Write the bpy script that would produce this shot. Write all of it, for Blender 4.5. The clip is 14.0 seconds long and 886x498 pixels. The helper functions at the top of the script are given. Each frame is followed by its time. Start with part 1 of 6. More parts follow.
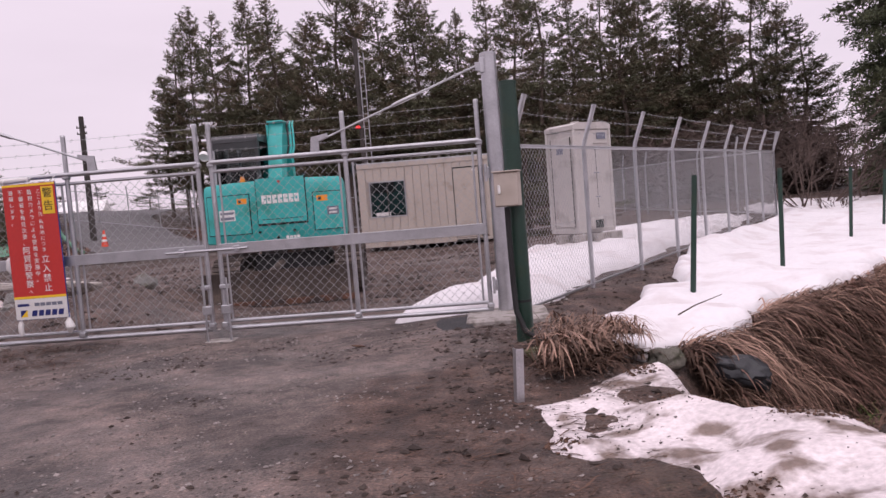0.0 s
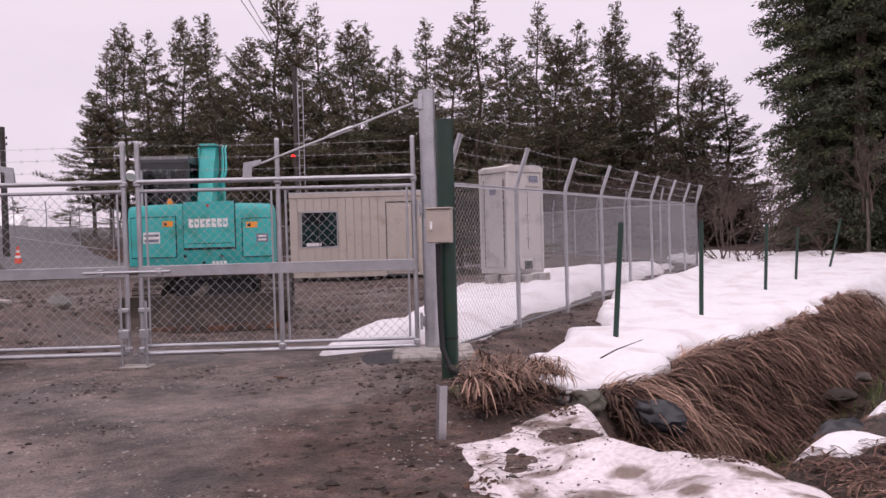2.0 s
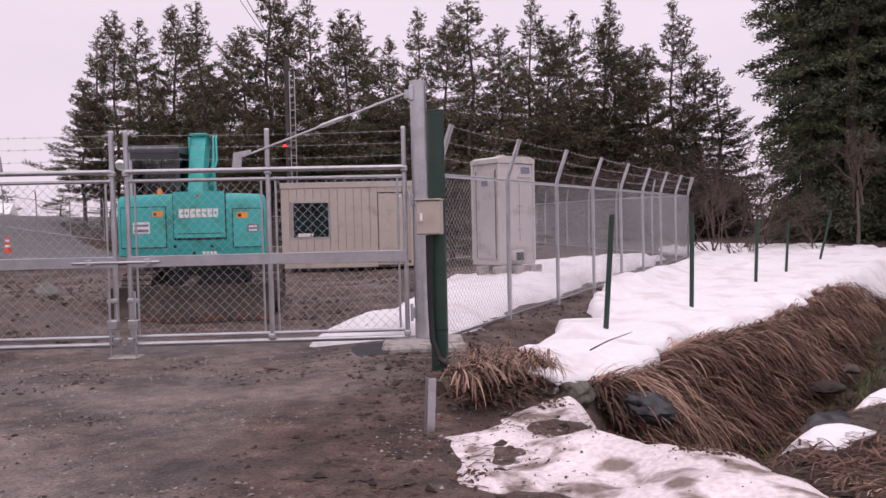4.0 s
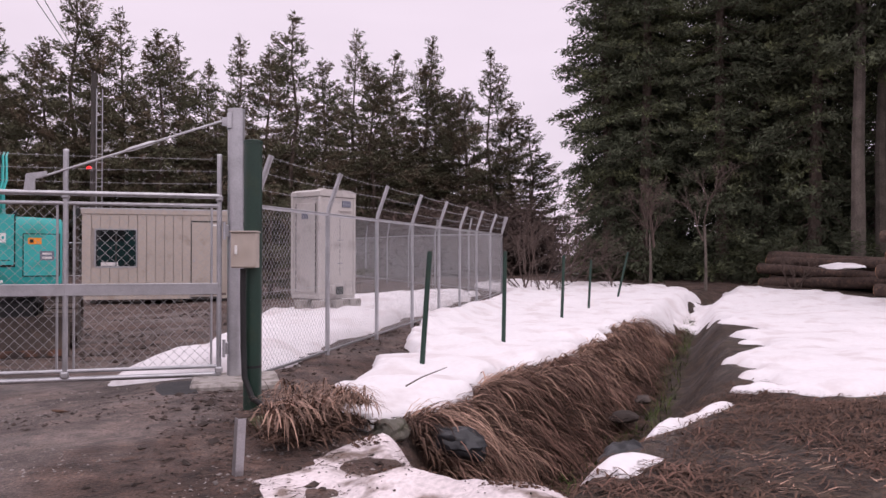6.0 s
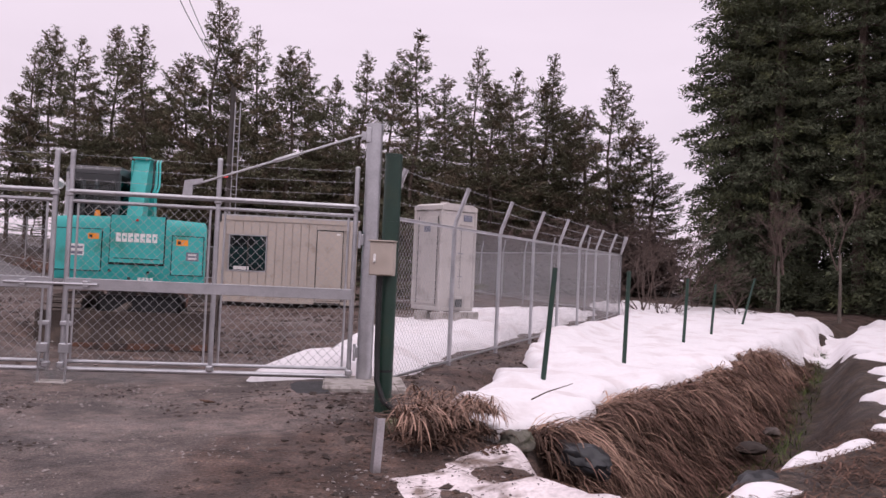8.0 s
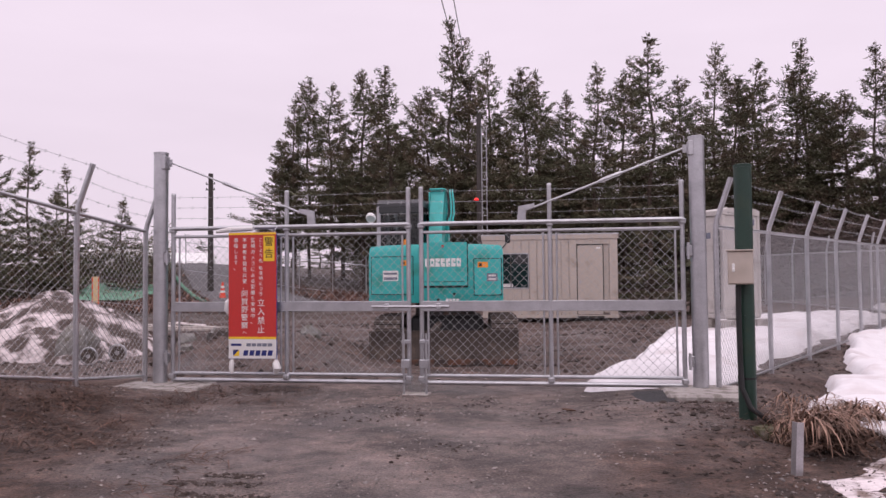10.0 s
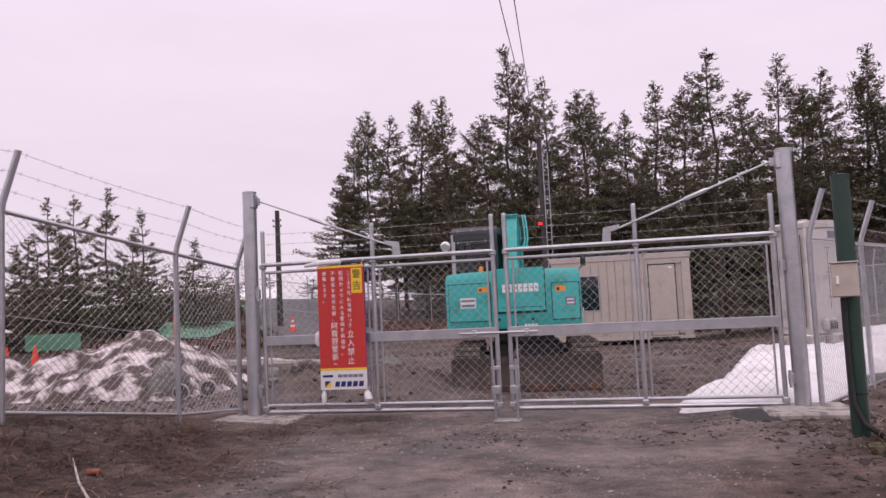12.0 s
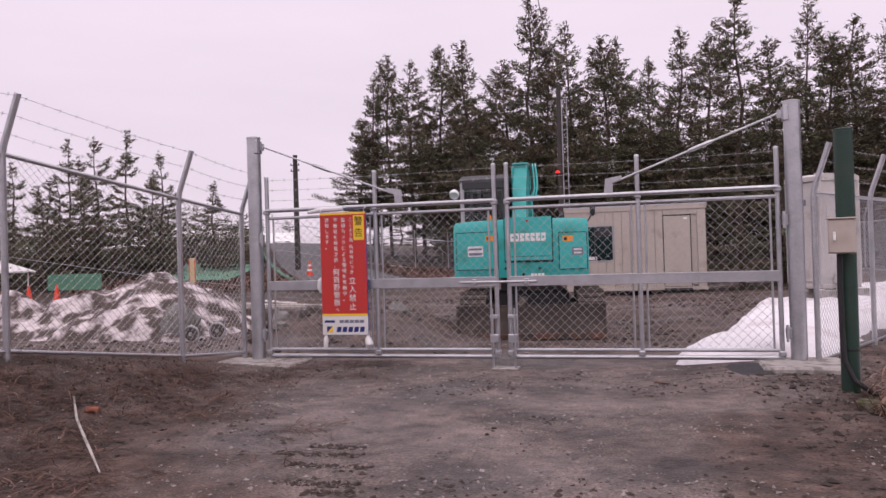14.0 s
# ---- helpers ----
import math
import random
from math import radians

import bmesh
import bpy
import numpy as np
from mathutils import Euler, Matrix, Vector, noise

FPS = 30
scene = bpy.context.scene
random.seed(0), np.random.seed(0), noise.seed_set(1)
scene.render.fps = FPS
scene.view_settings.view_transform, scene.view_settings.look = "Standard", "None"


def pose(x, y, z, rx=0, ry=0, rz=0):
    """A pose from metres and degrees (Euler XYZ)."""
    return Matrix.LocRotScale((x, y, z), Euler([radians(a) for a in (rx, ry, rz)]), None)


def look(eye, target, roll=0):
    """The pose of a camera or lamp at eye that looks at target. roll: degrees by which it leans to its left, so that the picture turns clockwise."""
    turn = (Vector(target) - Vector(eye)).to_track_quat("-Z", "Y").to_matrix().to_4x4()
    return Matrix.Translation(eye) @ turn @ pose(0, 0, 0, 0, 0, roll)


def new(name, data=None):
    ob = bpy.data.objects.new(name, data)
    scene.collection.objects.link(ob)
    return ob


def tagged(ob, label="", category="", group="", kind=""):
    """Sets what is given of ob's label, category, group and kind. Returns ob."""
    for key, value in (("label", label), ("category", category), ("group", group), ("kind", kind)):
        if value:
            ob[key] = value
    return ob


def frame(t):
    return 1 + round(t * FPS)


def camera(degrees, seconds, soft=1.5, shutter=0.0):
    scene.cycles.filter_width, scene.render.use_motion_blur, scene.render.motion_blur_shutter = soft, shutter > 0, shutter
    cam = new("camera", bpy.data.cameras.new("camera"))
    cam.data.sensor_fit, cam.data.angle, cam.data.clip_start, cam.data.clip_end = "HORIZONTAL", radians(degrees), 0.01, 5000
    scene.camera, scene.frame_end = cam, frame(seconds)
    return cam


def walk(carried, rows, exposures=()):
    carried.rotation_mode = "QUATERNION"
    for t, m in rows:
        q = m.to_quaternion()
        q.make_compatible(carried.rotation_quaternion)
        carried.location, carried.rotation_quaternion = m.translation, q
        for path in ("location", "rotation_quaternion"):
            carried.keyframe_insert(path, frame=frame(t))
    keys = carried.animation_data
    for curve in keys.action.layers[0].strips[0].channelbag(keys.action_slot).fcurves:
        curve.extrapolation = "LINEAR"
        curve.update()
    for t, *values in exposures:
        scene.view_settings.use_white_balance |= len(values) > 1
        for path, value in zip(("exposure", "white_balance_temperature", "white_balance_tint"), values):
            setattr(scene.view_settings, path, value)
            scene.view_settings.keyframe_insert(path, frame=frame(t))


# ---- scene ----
cam = camera(59.6, 14.0)
PATH = [
    (0, (2.999, -8.295, 1.227), (2.883, -6.302, 1.106), -4.6),
    (0.5, (2.993, -8.294, 1.227), (2.91, -6.297, 1.153), -3.1),
    (1, (2.999, -8.307, 1.223), (2.959, -6.309, 1.158), -2.4),
    (1.5, (3.001, -8.292, 1.219), (3.02, -6.293, 1.182), -2.2),
    (2, (3.002, -8.296, 1.223), (3.07, -6.298, 1.184), -1.5),
    (2.2, (3.0, -8.291, 1.227), (3.086, -6.294, 1.162), -1.2),
    (4.5, (3.025, -8.271, 1.23), (3.111, -6.273, 1.167), -1.3),
    (5, (3.006, -8.254, 1.234), (3.089, -6.257, 1.171), -1.5),
    (5.5, (3.028, -8.319, 1.225), (3.698, -6.436, 1.294), 0.8),
    (6, (3.045, -8.26, 1.246), (3.587, -6.334, 1.264), 0.1),
    (6.5, (3.043, -8.301, 1.231), (3.568, -6.371, 1.211), 0.0),
    (7, (3.038, -8.275, 1.25), (3.379, -6.306, 1.332), 0.4),
    (7.5, (2.975, -8.298, 1.234), (3.227, -6.315, 1.287), 1.6),
    (8, (2.853, -8.356, 1.222), (3.112, -6.373, 1.275), 2.6),
    (8.5, (2.579, -8.426, 1.219), (2.694, -6.43, 1.264), 2.0),
    (9, (2.282, -8.514, 1.223), (2.28, -6.514, 1.27), 1.5),
    (9.2, (2.145, -8.572, 1.215), (2.062, -6.575, 1.264), 1.3),
    (11.3, (1.41, -8.906, 1.215), (0.982, -6.958, 1.364), -2.4),
    (11.5, (1.413, -8.905, 1.208), (0.991, -6.957, 1.364), -2.8),
    (12, (1.404, -8.899, 1.211), (0.952, -6.957, 1.364), -2.7),
    (12.5, (1.436, -8.887, 1.209), (0.965, -6.946, 1.325), -0.8),
    (13, (1.533, -8.858, 1.212), (1.066, -6.913, 1.239), -0.5),
    (13.5, (1.606, -8.851, 1.22), (1.157, -6.903, 1.238), -1.0),
    (14, (1.638, -8.86, 1.227), (1.126, -6.926, 1.244), -1.7),
]
walk(cam, [(t, look(eye, target, roll)) for t, eye, target, roll in PATH])

# ---- world and light ----
world = bpy.data.worlds.new("overcast")
scene.world = world
world.use_nodes = True
wn, wl = world.node_tree.nodes, world.node_tree.links
wn.clear()
w_out, w_bg = wn.new("ShaderNodeOutputWorld"), wn.new("ShaderNodeBackground")
w_tc, w_sep = wn.new("ShaderNodeTexCoord"), wn.new("ShaderNodeSeparateXYZ")
w_ramp, w_noise, w_mix = wn.new("ShaderNodeValToRGB"), wn.new("ShaderNodeTexNoise"), wn.new("ShaderNodeMix")
w_sky, w_add = wn.new("ShaderNodeTexSky"), wn.new("ShaderNodeMix")
SUN_EL, SUN_ROT = radians(48), radians(200)
w_sky.sky_type, w_sky.sun_disc, w_sky.sun_elevation, w_sky.sun_rotation = "NISHITA", False, SUN_EL, SUN_ROT
w_ramp.color_ramp.elements[0].position, w_ramp.color_ramp.elements[0].color = 0.0, (0.745, 0.622, 0.725, 1)
w_ramp.color_ramp.elements[1].position, w_ramp.color_ramp.elements[1].color = 1.0, (1.62, 1.41, 1.58, 1)
e = w_ramp.color_ramp.elements.new(0.35)
e.color = (0.82, 0.695, 0.805, 1)
w_noise.inputs["Scale"].default_value, w_noise.inputs["Detail"].default_value = 2.2, 4
w_map = wn.new("ShaderNodeMapping")
w_map.inputs["Scale"].default_value = (1, 1, 4)
w_cloud = wn.new("ShaderNodeMapRange")
w_cloud.inputs["From Min"].default_value, w_cloud.inputs["From Max"].default_value = 0.3, 0.7
w_cloud.inputs["To Min"].default_value, w_cloud.inputs["To Max"].default_value = 0.95, 1.05
w_mix.data_type, w_mix.blend_type = "RGBA", "MULTIPLY"
w_mix.inputs[0].default_value = 1.0
w_add.data_type, w_add.blend_type = "RGBA", "ADD"
w_add.inputs[0].default_value = 0.006
wl.new(w_tc.outputs["Generated"], w_sep.inputs[0])
wl.new(w_sep.outputs["Z"], w_ramp.inputs[0])
wl.new(w_tc.outputs["Generated"], w_map.inputs[0])
wl.new(w_map.outputs[0], w_noise.inputs["Vector"])
wl.new(w_noise.outputs["Fac"], w_cloud.inputs["Value"])
wl.new(w_ramp.outputs[0], w_mix.inputs[6])
wl.new(w_cloud.outputs[0], w_mix.inputs[7])
wl.new(w_mix.outputs[2], w_add.inputs[6])
wl.new(w_sky.outputs[0], w_add.inputs[7])
wl.new(w_add.outputs[2], w_bg.inputs["Color"])
wl.new(w_bg.outputs[0], w_out.inputs[0])
w_bg.inputs["Strength"].default_value = 1.08
sun = new("sun", bpy.data.lights.new("sun", "SUN"))
sun.data.energy, sun.data.angle, sun.data.color = 0.5, radians(35), (1, 0.95, 0.93)
sun.matrix_world = pose(0, 0, 30, 90 - 48, 0, 20)

# ---- materials ----
def mat(name, color, rough=0.6, metal=0.0, vary=0.12, scale=3.0, bump=0.0, bump_scale=60.0, spot=None, spot_amount=0.0, island=0.0, spec=0.5):
    """A surface with broad and fine variation, fine relief, and an optional second colour in stains."""
    m = bpy.data.materials.new(name)
    m.use_nodes = True
    n, l = m.node_tree.nodes, m.node_tree.links
    b = n["Principled BSDF"]
    b.inputs["Roughness"].default_value, b.inputs["Metallic"].default_value = rough, metal
    b.inputs["Specular IOR Level"].default_value = spec
    tc = n.new("ShaderNodeTexCoord")
    big, fine = n.new("ShaderNodeTexNoise"), n.new("ShaderNodeTexNoise")
    big.inputs["Scale"].default_value, big.inputs["Detail"].default_value = scale, 5
    fine.inputs["Scale"].default_value, fine.inputs["Detail"].default_value = scale * 14, 3
    for k in (big, fine):
        l.new(tc.outputs["Object"], k.inputs["Vector"])
    add = n.new("ShaderNodeMath")
    add.operation = "ADD"
    l.new(big.outputs["Fac"], add.inputs[0])
    l.new(fine.outputs["Fac"], add.inputs[1])
    rng = n.new("ShaderNodeMapRange")
    rng.inputs["From Min"].default_value, rng.inputs["From Max"].default_value = 0.6, 1.4
    rng.inputs["To Min"].default_value, rng.inputs["To Max"].default_value = 1 - vary * 1.6, 1 + vary * 1.6
    l.new(add.outputs[0], rng.inputs["Value"])
    base = n.new("ShaderNodeMix")
    base.data_type = "RGBA"
    base.inputs[6].default_value = (*color, 1)
    base.inputs[7].default_value = (*(spot or color), 1)
    if spot:
        st, sr = n.new("ShaderNodeTexNoise"), n.new("ShaderNodeMapRange")
        st.inputs["Scale"].default_value, st.inputs["Detail"].default_value = scale * 1.7, 8
        l.new(tc.outputs["Object"], st.inputs["Vector"])
        sr.inputs["From Min"].default_value, sr.inputs["From Max"].default_value = 0.62 - 0.3 * spot_amount, 0.75 - 0.3 * spot_amount
        l.new(st.outputs["Fac"], sr.inputs["Value"])
        l.new(sr.outputs[0], base.inputs[0])
    else:
        base.inputs[0].default_value = 0
    mul = n.new("ShaderNodeMix")
    mul.data_type, mul.blend_type = "RGBA", "MULTIPLY"
    mul.inputs[0].default_value = 1
    l.new(base.outputs[2], mul.inputs[6])
    l.new(rng.outputs[0], mul.inputs[7])
    out = mul.outputs[2]
    if island:
        geo, ir, im = n.new("ShaderNodeNewGeometry"), n.new("ShaderNodeMapRange"), n.new("ShaderNodeMix")
        ir.inputs["To Min"].default_value, ir.inputs["To Max"].default_value = 1 - island, 1 + island
        l.new(geo.outputs["Random Per Island"], ir.inputs["Value"])
        im.data_type, im.blend_type = "RGBA", "MULTIPLY"
        im.inputs[0].default_value = 1
        l.new(out, im.inputs[6])
        l.new(ir.outputs[0], im.inputs[7])
        out = im.outputs[2]
    l.new(out, b.inputs["Base Color"])
    if bump:
        bn, bp = n.new("ShaderNodeTexNoise"), n.new("ShaderNodeBump")
        bn.inputs["Scale"].default_value, bn.inputs["Detail"].default_value = bump_scale, 6
        bp.inputs["Strength"].default_value, bp.inputs["Distance"].default_value = bump, 0.02
        l.new(tc.outputs["Object"], bn.inputs["Vector"])
        l.new(bn.outputs["Fac"], bp.inputs["Height"])
        l.new(bp.outputs["Normal"], b.inputs["Normal"])
    return m


GALV = mat("galvanised_steel", (0.47, 0.47, 0.49), 0.36, 0.85, 0.14, 6, 0.05, 90, (0.43, 0.43, 0.45), 0.2)
WIRE = mat("galvanised_wire", (0.42, 0.42, 0.43), 0.5, 0.7, 0.1, 9)
GREENPOST = mat("green_paint", (0.013, 0.04, 0.028), 0.45, 0, 0.15, 5, 0.06, 70, (0.02, 0.045, 0.028), 0.3)
CONCRETE = mat("concrete", (0.36, 0.33, 0.31), 0.9, 0, 0.16, 4, 0.35, 60, (0.19, 0.17, 0.15), 0.45)
BEIGE = mat("beige_steel", (0.46, 0.40, 0.35), 0.5, 0, 0.06, 1.2, 0.03, 30, (0.36, 0.30, 0.25), 0.15)
CABGREY = mat("grey_enclosure", (0.47, 0.44, 0.42), 0.5, 0, 0.06, 1.5, 0.03, 40, (0.33, 0.30, 0.28), 0.2)
TURQ = mat("turquoise_paint", (0.045, 0.43, 0.405), 0.38, 0, 0.06, 1.5, 0.02, 30, (0.04, 0.30, 0.25), 0.3)
BLACK = mat("black_rubber", (0.012, 0.012, 0.013), 0.6, 0, 0.25, 8, 0.1, 60)
DARKSTEEL = mat("dark_steel", (0.05, 0.047, 0.045), 0.6, 0.3, 0.3, 5, 0.2, 50, (0.09, 0.06, 0.045), 0.4)
SNOW = mat("old_snow", (0.76, 0.735, 0.75), 0.75, 0, 0.04, 1.0, 0.7, 11, (0.66, 0.615, 0.62), 0.35, spec=0.2)
DIRTYSNOW = mat("dirty_snow", (0.66, 0.595, 0.6), 0.8, 0, 0.2, 2.4, 0.9, 18, (0.2, 0.155, 0.135), 0.42, spec=0.2)
HEAPSNOW = mat("ploughed_snow", (0.6, 0.53, 0.53), 0.85, 0, 0.2, 1.9, 0.9, 9, (0.085, 0.065, 0.058), 0.72, spec=0.2)
BARK = mat("bark", (0.085, 0.062, 0.05), 0.95, 0, 0.35, 4, 0.6, 40, (0.13, 0.11, 0.09), 0.3)
NEEDLE = mat("pine_needles", (0.118, 0.118, 0.074), 0.75, 0, 0.2, 0.35, spot=(0.14, 0.108, 0.076), spot_amount=0.5, island=0.35, spec=0.2)
CEDAR = mat("cedar_needles", (0.082, 0.094, 0.06), 0.8, 0, 0.3, 0.3, spot=(0.11, 0.122, 0.062), spot_amount=0.4, island=0.4, spec=0.15)


# ---- mesh building ----
class Mesh:
    """Collects vertices and faces of one part."""
    def __init__(self):
        self.v, self.f = [], []

    def add(self, verts, faces, m=None):
        k = len(self.v)
        self.v += [tuple(m @ Vector(p)) if m else tuple(p) for p in verts]
        self.f += [tuple(i + k for i in f) for f in faces]
        return self

    def box(self, c, s, b=0.0, m=None):
        """A box at centre c with sizes s and chamfered edges of width b."""
        hx, hy, hz = s[0] / 2, s[1] / 2, s[2] / 2
        if b <= 0:
            vs = [(c[0] + i * hx, c[1] + j * hy, c[2] + k * hz) for i in (-1, 1) for j in (-1, 1) for k in (-1, 1)]
            return self.add(vs, [(0, 1, 3, 2), (4, 6, 7, 5), (0, 4, 5, 1), (2, 3, 7, 6), (0, 2, 6, 4), (1, 5, 7, 3)], m)
        b = min(b, hx * 0.95, hy * 0.95, hz * 0.95)
        vs, at = [], {}
        for i in (-1, 1):
            for j in (-1, 1):
                for k in (-1, 1):
                    for ax in range(3):
                        p = [hx - b, hy - b, hz - b]
                        p[ax] = (hx, hy, hz)[ax]
                        at[i, j, k, ax] = len(vs)
                        vs.append((c[0] + i * p[0], c[1] + j * p[1], c[2] + k * p[2]))
        fs = []
        for ax in range(3):
            o = [a for a in range(3) if a != ax]
            for s1 in (-1, 1):
                q = []
                for u, w in ((-1, -1), (1, -1), (1, 1), (-1, 1)):
                    g = [0, 0, 0]
                    g[ax], g[o[0]], g[o[1]] = s1, u, w
                    q.append(at[(*g, ax)])
                fs.append(tuple(q) if s1 * (1 if ax != 1 else -1) > 0 else tuple(q[::-1]))
        for a1, a2 in ((0, 1), (0, 2), (1, 2)):
            a3 = 3 - a1 - a2
            for u in (-1, 1):
                for w in (-1, 1):
                    g, h = [0, 0, 0], [0, 0, 0]
                    g[a1] = h[a1] = u
                    g[a2] = h[a2] = w
                    g[a3], h[a3] = -1, 1
                    fs.append((at[(*g, a1)], at[(*h, a1)], at[(*h, a2)], at[(*g, a2)]))
        for i in (-1, 1):
            for j in (-1, 1):
                for k in (-1, 1):
                    fs.append((at[i, j, k, 0], at[i, j, k, 1], at[i, j, k, 2]))
        return self.add(vs, fs, m)

    def tube(self, pts, r, n=8, caps=True):
        """A round tube along points; r is one radius or one for each point."""
        pts = [Vector(p) for p in pts]
        rs = r if isinstance(r, (list, tuple)) else [r] * len(pts)
        rings, up = [], None
        for i, p in enumerate(pts):
            d = (pts[min(i + 1, len(pts) - 1)] - pts[max(i - 1, 0)])
            d = d.normalized() if d.length > 1e-9 else Vector((0, 0, 1))
            if up is None:
                up = d.orthogonal().normalized()
            up = (up - d * up.dot(d))
            up = up.normalized() if up.length > 1e-6 else d.orthogonal().normalized()
            w = d.cross(up)
            rings.append([p + (up * math.cos(a) + w * math.sin(a)) * rs[i] for a in [2 * math.pi * k / n for k in range(n)]])
        fs = [(i * n + k, i * n + (k + 1) % n, (i + 1) * n + (k + 1) % n, (i + 1) * n + k) for i in range(len(pts) - 1) for k in range(n)]
        if caps:
            fs += [tuple(range(n))[::-1], tuple(range((len(pts) - 1) * n, len(pts) * n))]
        return self.add([q for ring in rings for q in ring], fs)

    def profile(self, outline, axis, a, b):
        """A closed outline of (u, v), pushed along an axis from a to b: x: (y, z), y: (x, z), z: (x, y)."""
        n = len(outline)
        def place(u, v, w):
            return {"x": (w, u, v), "y": (u, w, v), "z": (u, v, w)}[axis]
        vs = [place(u, v, a) for u, v in outline] + [place(u, v, b) for u, v in outline]
        fs = [(i, (i + 1) % n, n + (i + 1) % n, n + i) for i in range(n)]
        return self.add(vs, fs + [tuple(range(n))[::-1], tuple(range(n, 2 * n))])

    def data(self, name, material, smooth=True):
        me = bpy.data.meshes.new(name)
        me.from_pydata(self.v, [], self.f)
        bm = bmesh.new()
        bm.from_mesh(me)
        bmesh.ops.recalc_face_normals(bm, faces=bm.faces)
        bm.to_mesh(me)
        bm.free()
        me.materials.append(material)
        if smooth:
            me.polygons.foreach_set("use_smooth", [True] * len(me.polygons))
            me.set_sharp_from_angle(angle=radians(35))
        return me


def part(name, mesh, material, parent=None, label="", smooth=True):
    """Links a mesh as one object, under a thing or a part where one is given."""
    ob = new(name, mesh.data(name, material, smooth) if isinstance(mesh, Mesh) else mesh)
    if parent:
        ob.parent = parent
    return tagged(ob, label)


def thing(name, label, category, group="", at=None, kind=""):
    ob = tagged(new(name), label, category, group, kind)
    ob.empty_display_size = 0.2
    if at:
        ob.matrix_basis = at
    return ob


def fast_mesh(name, verts, faces, material, smooth=False):
    """A mesh straight from arrays, all faces with the same number of corners."""
    verts, faces = np.asarray(verts, np.float32), np.asarray(faces, np.int32)
    me = bpy.data.meshes.new(name)
    n, k = faces.shape
    me.vertices.add(len(verts))
    me.vertices.foreach_set("co", verts.ravel())
    me.loops.add(n * k)
    me.loops.foreach_set("vertex_index", faces.ravel())
    me.polygons.add(n)
    me.polygons.foreach_set("loop_start", np.arange(0, n * k, k, dtype=np.int32))
    me.update(calc_edges=True)
    me.validate()
    me.materials.append(material)
    me.polygons.foreach_set("use_smooth", [smooth] * len(me.polygons))
    return me


# ---- ground ----
def smooth01(a, b, x):
    k = np.clip((x - a) / (b - a), 0, 1)
    return k * k * (3 - 2 * k)


def lattice(x, y, seed):
    """Smooth random values on a grid of whole numbers."""
    xi, yi = np.floor(x).astype(int), np.floor(y).astype(int)
    fx, fy = x - xi, y - yi
    fx, fy = fx * fx * (3 - 2 * fx), fy * fy * (3 - 2 * fy)
    def h(i, j):
        k = np.sin(i * 127.1 + j * 311.7 + seed * 74.7) * 43758.5453
        return k - np.floor(k)
    return (h(xi, yi) * (1 - fx) + h(xi + 1, yi) * fx) * (1 - fy) + (h(xi, yi + 1) * (1 - fx) + h(xi + 1, yi + 1) * fx) * fy - 0.5


def rough(x, y, size, seed, octaves=3):
    total, amp = 0, 1.0
    for k in range(octaves):
        total = total + amp * lattice(x / size * 2**k, y / size * 2**k, seed + k)
        amp *= 0.5
    return total


DITCH = [(4.6, -3.95), (5.0, -3.0), (5.95, -1.9), (7.4, -0.45), (9.75, 2.6), (12.9, 7.0), (15.5, 10.6), (22, 17)]
DITCH_HALF = [0.4, 0.78, 0.88, 0.88, 0.8, 0.65, 0.5, 0.3]
DITCH_DEPTH = [0.45, 0.78, 0.8, 0.75, 0.7, 0.6, 0.45, 0.1]


def along(x, y, line):
    """Distance to a line of points, and the place along it counted in points."""
    best, place = np.full(np.shape(x), 1e9), np.zeros(np.shape(x))
    for i, ((ax, ay), (bx, by)) in enumerate(zip(line, line[1:])):
        dx, dy = bx - ax, by - ay
        t = np.clip(((x - ax) * dx + (y - ay) * dy) / (dx * dx + dy * dy), 0, 1)
        d = np.hypot(x - ax - t * dx, y - ay - t * dy)
        place = np.where(d < best, i + t, place)
        best = np.minimum(best, d)
    return best, place


def ground_z(x, y):
    x, y = np.asarray(x, float), np.asarray(y, float)
    z = -0.03 - 0.07 * smooth01(0.3, 4, y) * smooth01(6, 2, x)
    z = z - 0.05 * smooth01(2.6, 1.2, np.abs(x)) * smooth01(-4, -0.5, y)
    z = z + 0.45 * smooth01(-1.9, -4.2, x) * smooth01(0.2, -3.0, y)
    z = z + 2.4 * smooth01(-7, -27, x) * smooth01(16, 44, y) + 0.25 * smooth01(12, 24, y) * smooth01(2, -8, x)
    z = z - 0.16 * smooth01(3.6, 4.4, x - 0.56 * np.clip(y, 0, 14)) * smooth01(14, 9, y) * smooth01(-3.5, -1.5, y)
    z = z + 0.32 * smooth01(1.9, 0.4, np.hypot((x + 3.2) / 1.5, (y - 3.4) / 1.3)) * (1 + 1.2 * rough(x, y, 0.6, 17))
    z = z + 0.5 * smooth01(16, 40, np.hypot(x, y)) * smooth01(0, 8, x)
    d, s = along(x, y, DITCH)
    half = np.interp(s, range(len(DITCH)), DITCH_HALF)
    deep = np.interp(s, range(len(DITCH)), DITCH_DEPTH)
    z = z - deep * smooth01(half + 0.2, 0.28 * half, d + 0.12 * rough(x, y, 0.7, 3))
    z = z - 0.45 * smooth01(0.42, 0.15, np.hypot(x - 3.52, (y + 2.28) / 1.25))
    calm = smooth01(3.2, 2.2, np.abs(x)) * smooth01(0.5, -1, y)
    z = z + (0.05 - 0.035 * calm) * rough(x, y, 1.3, 5, 4)
    return z


def gz(x, y):
    return float(ground_z(x, y))


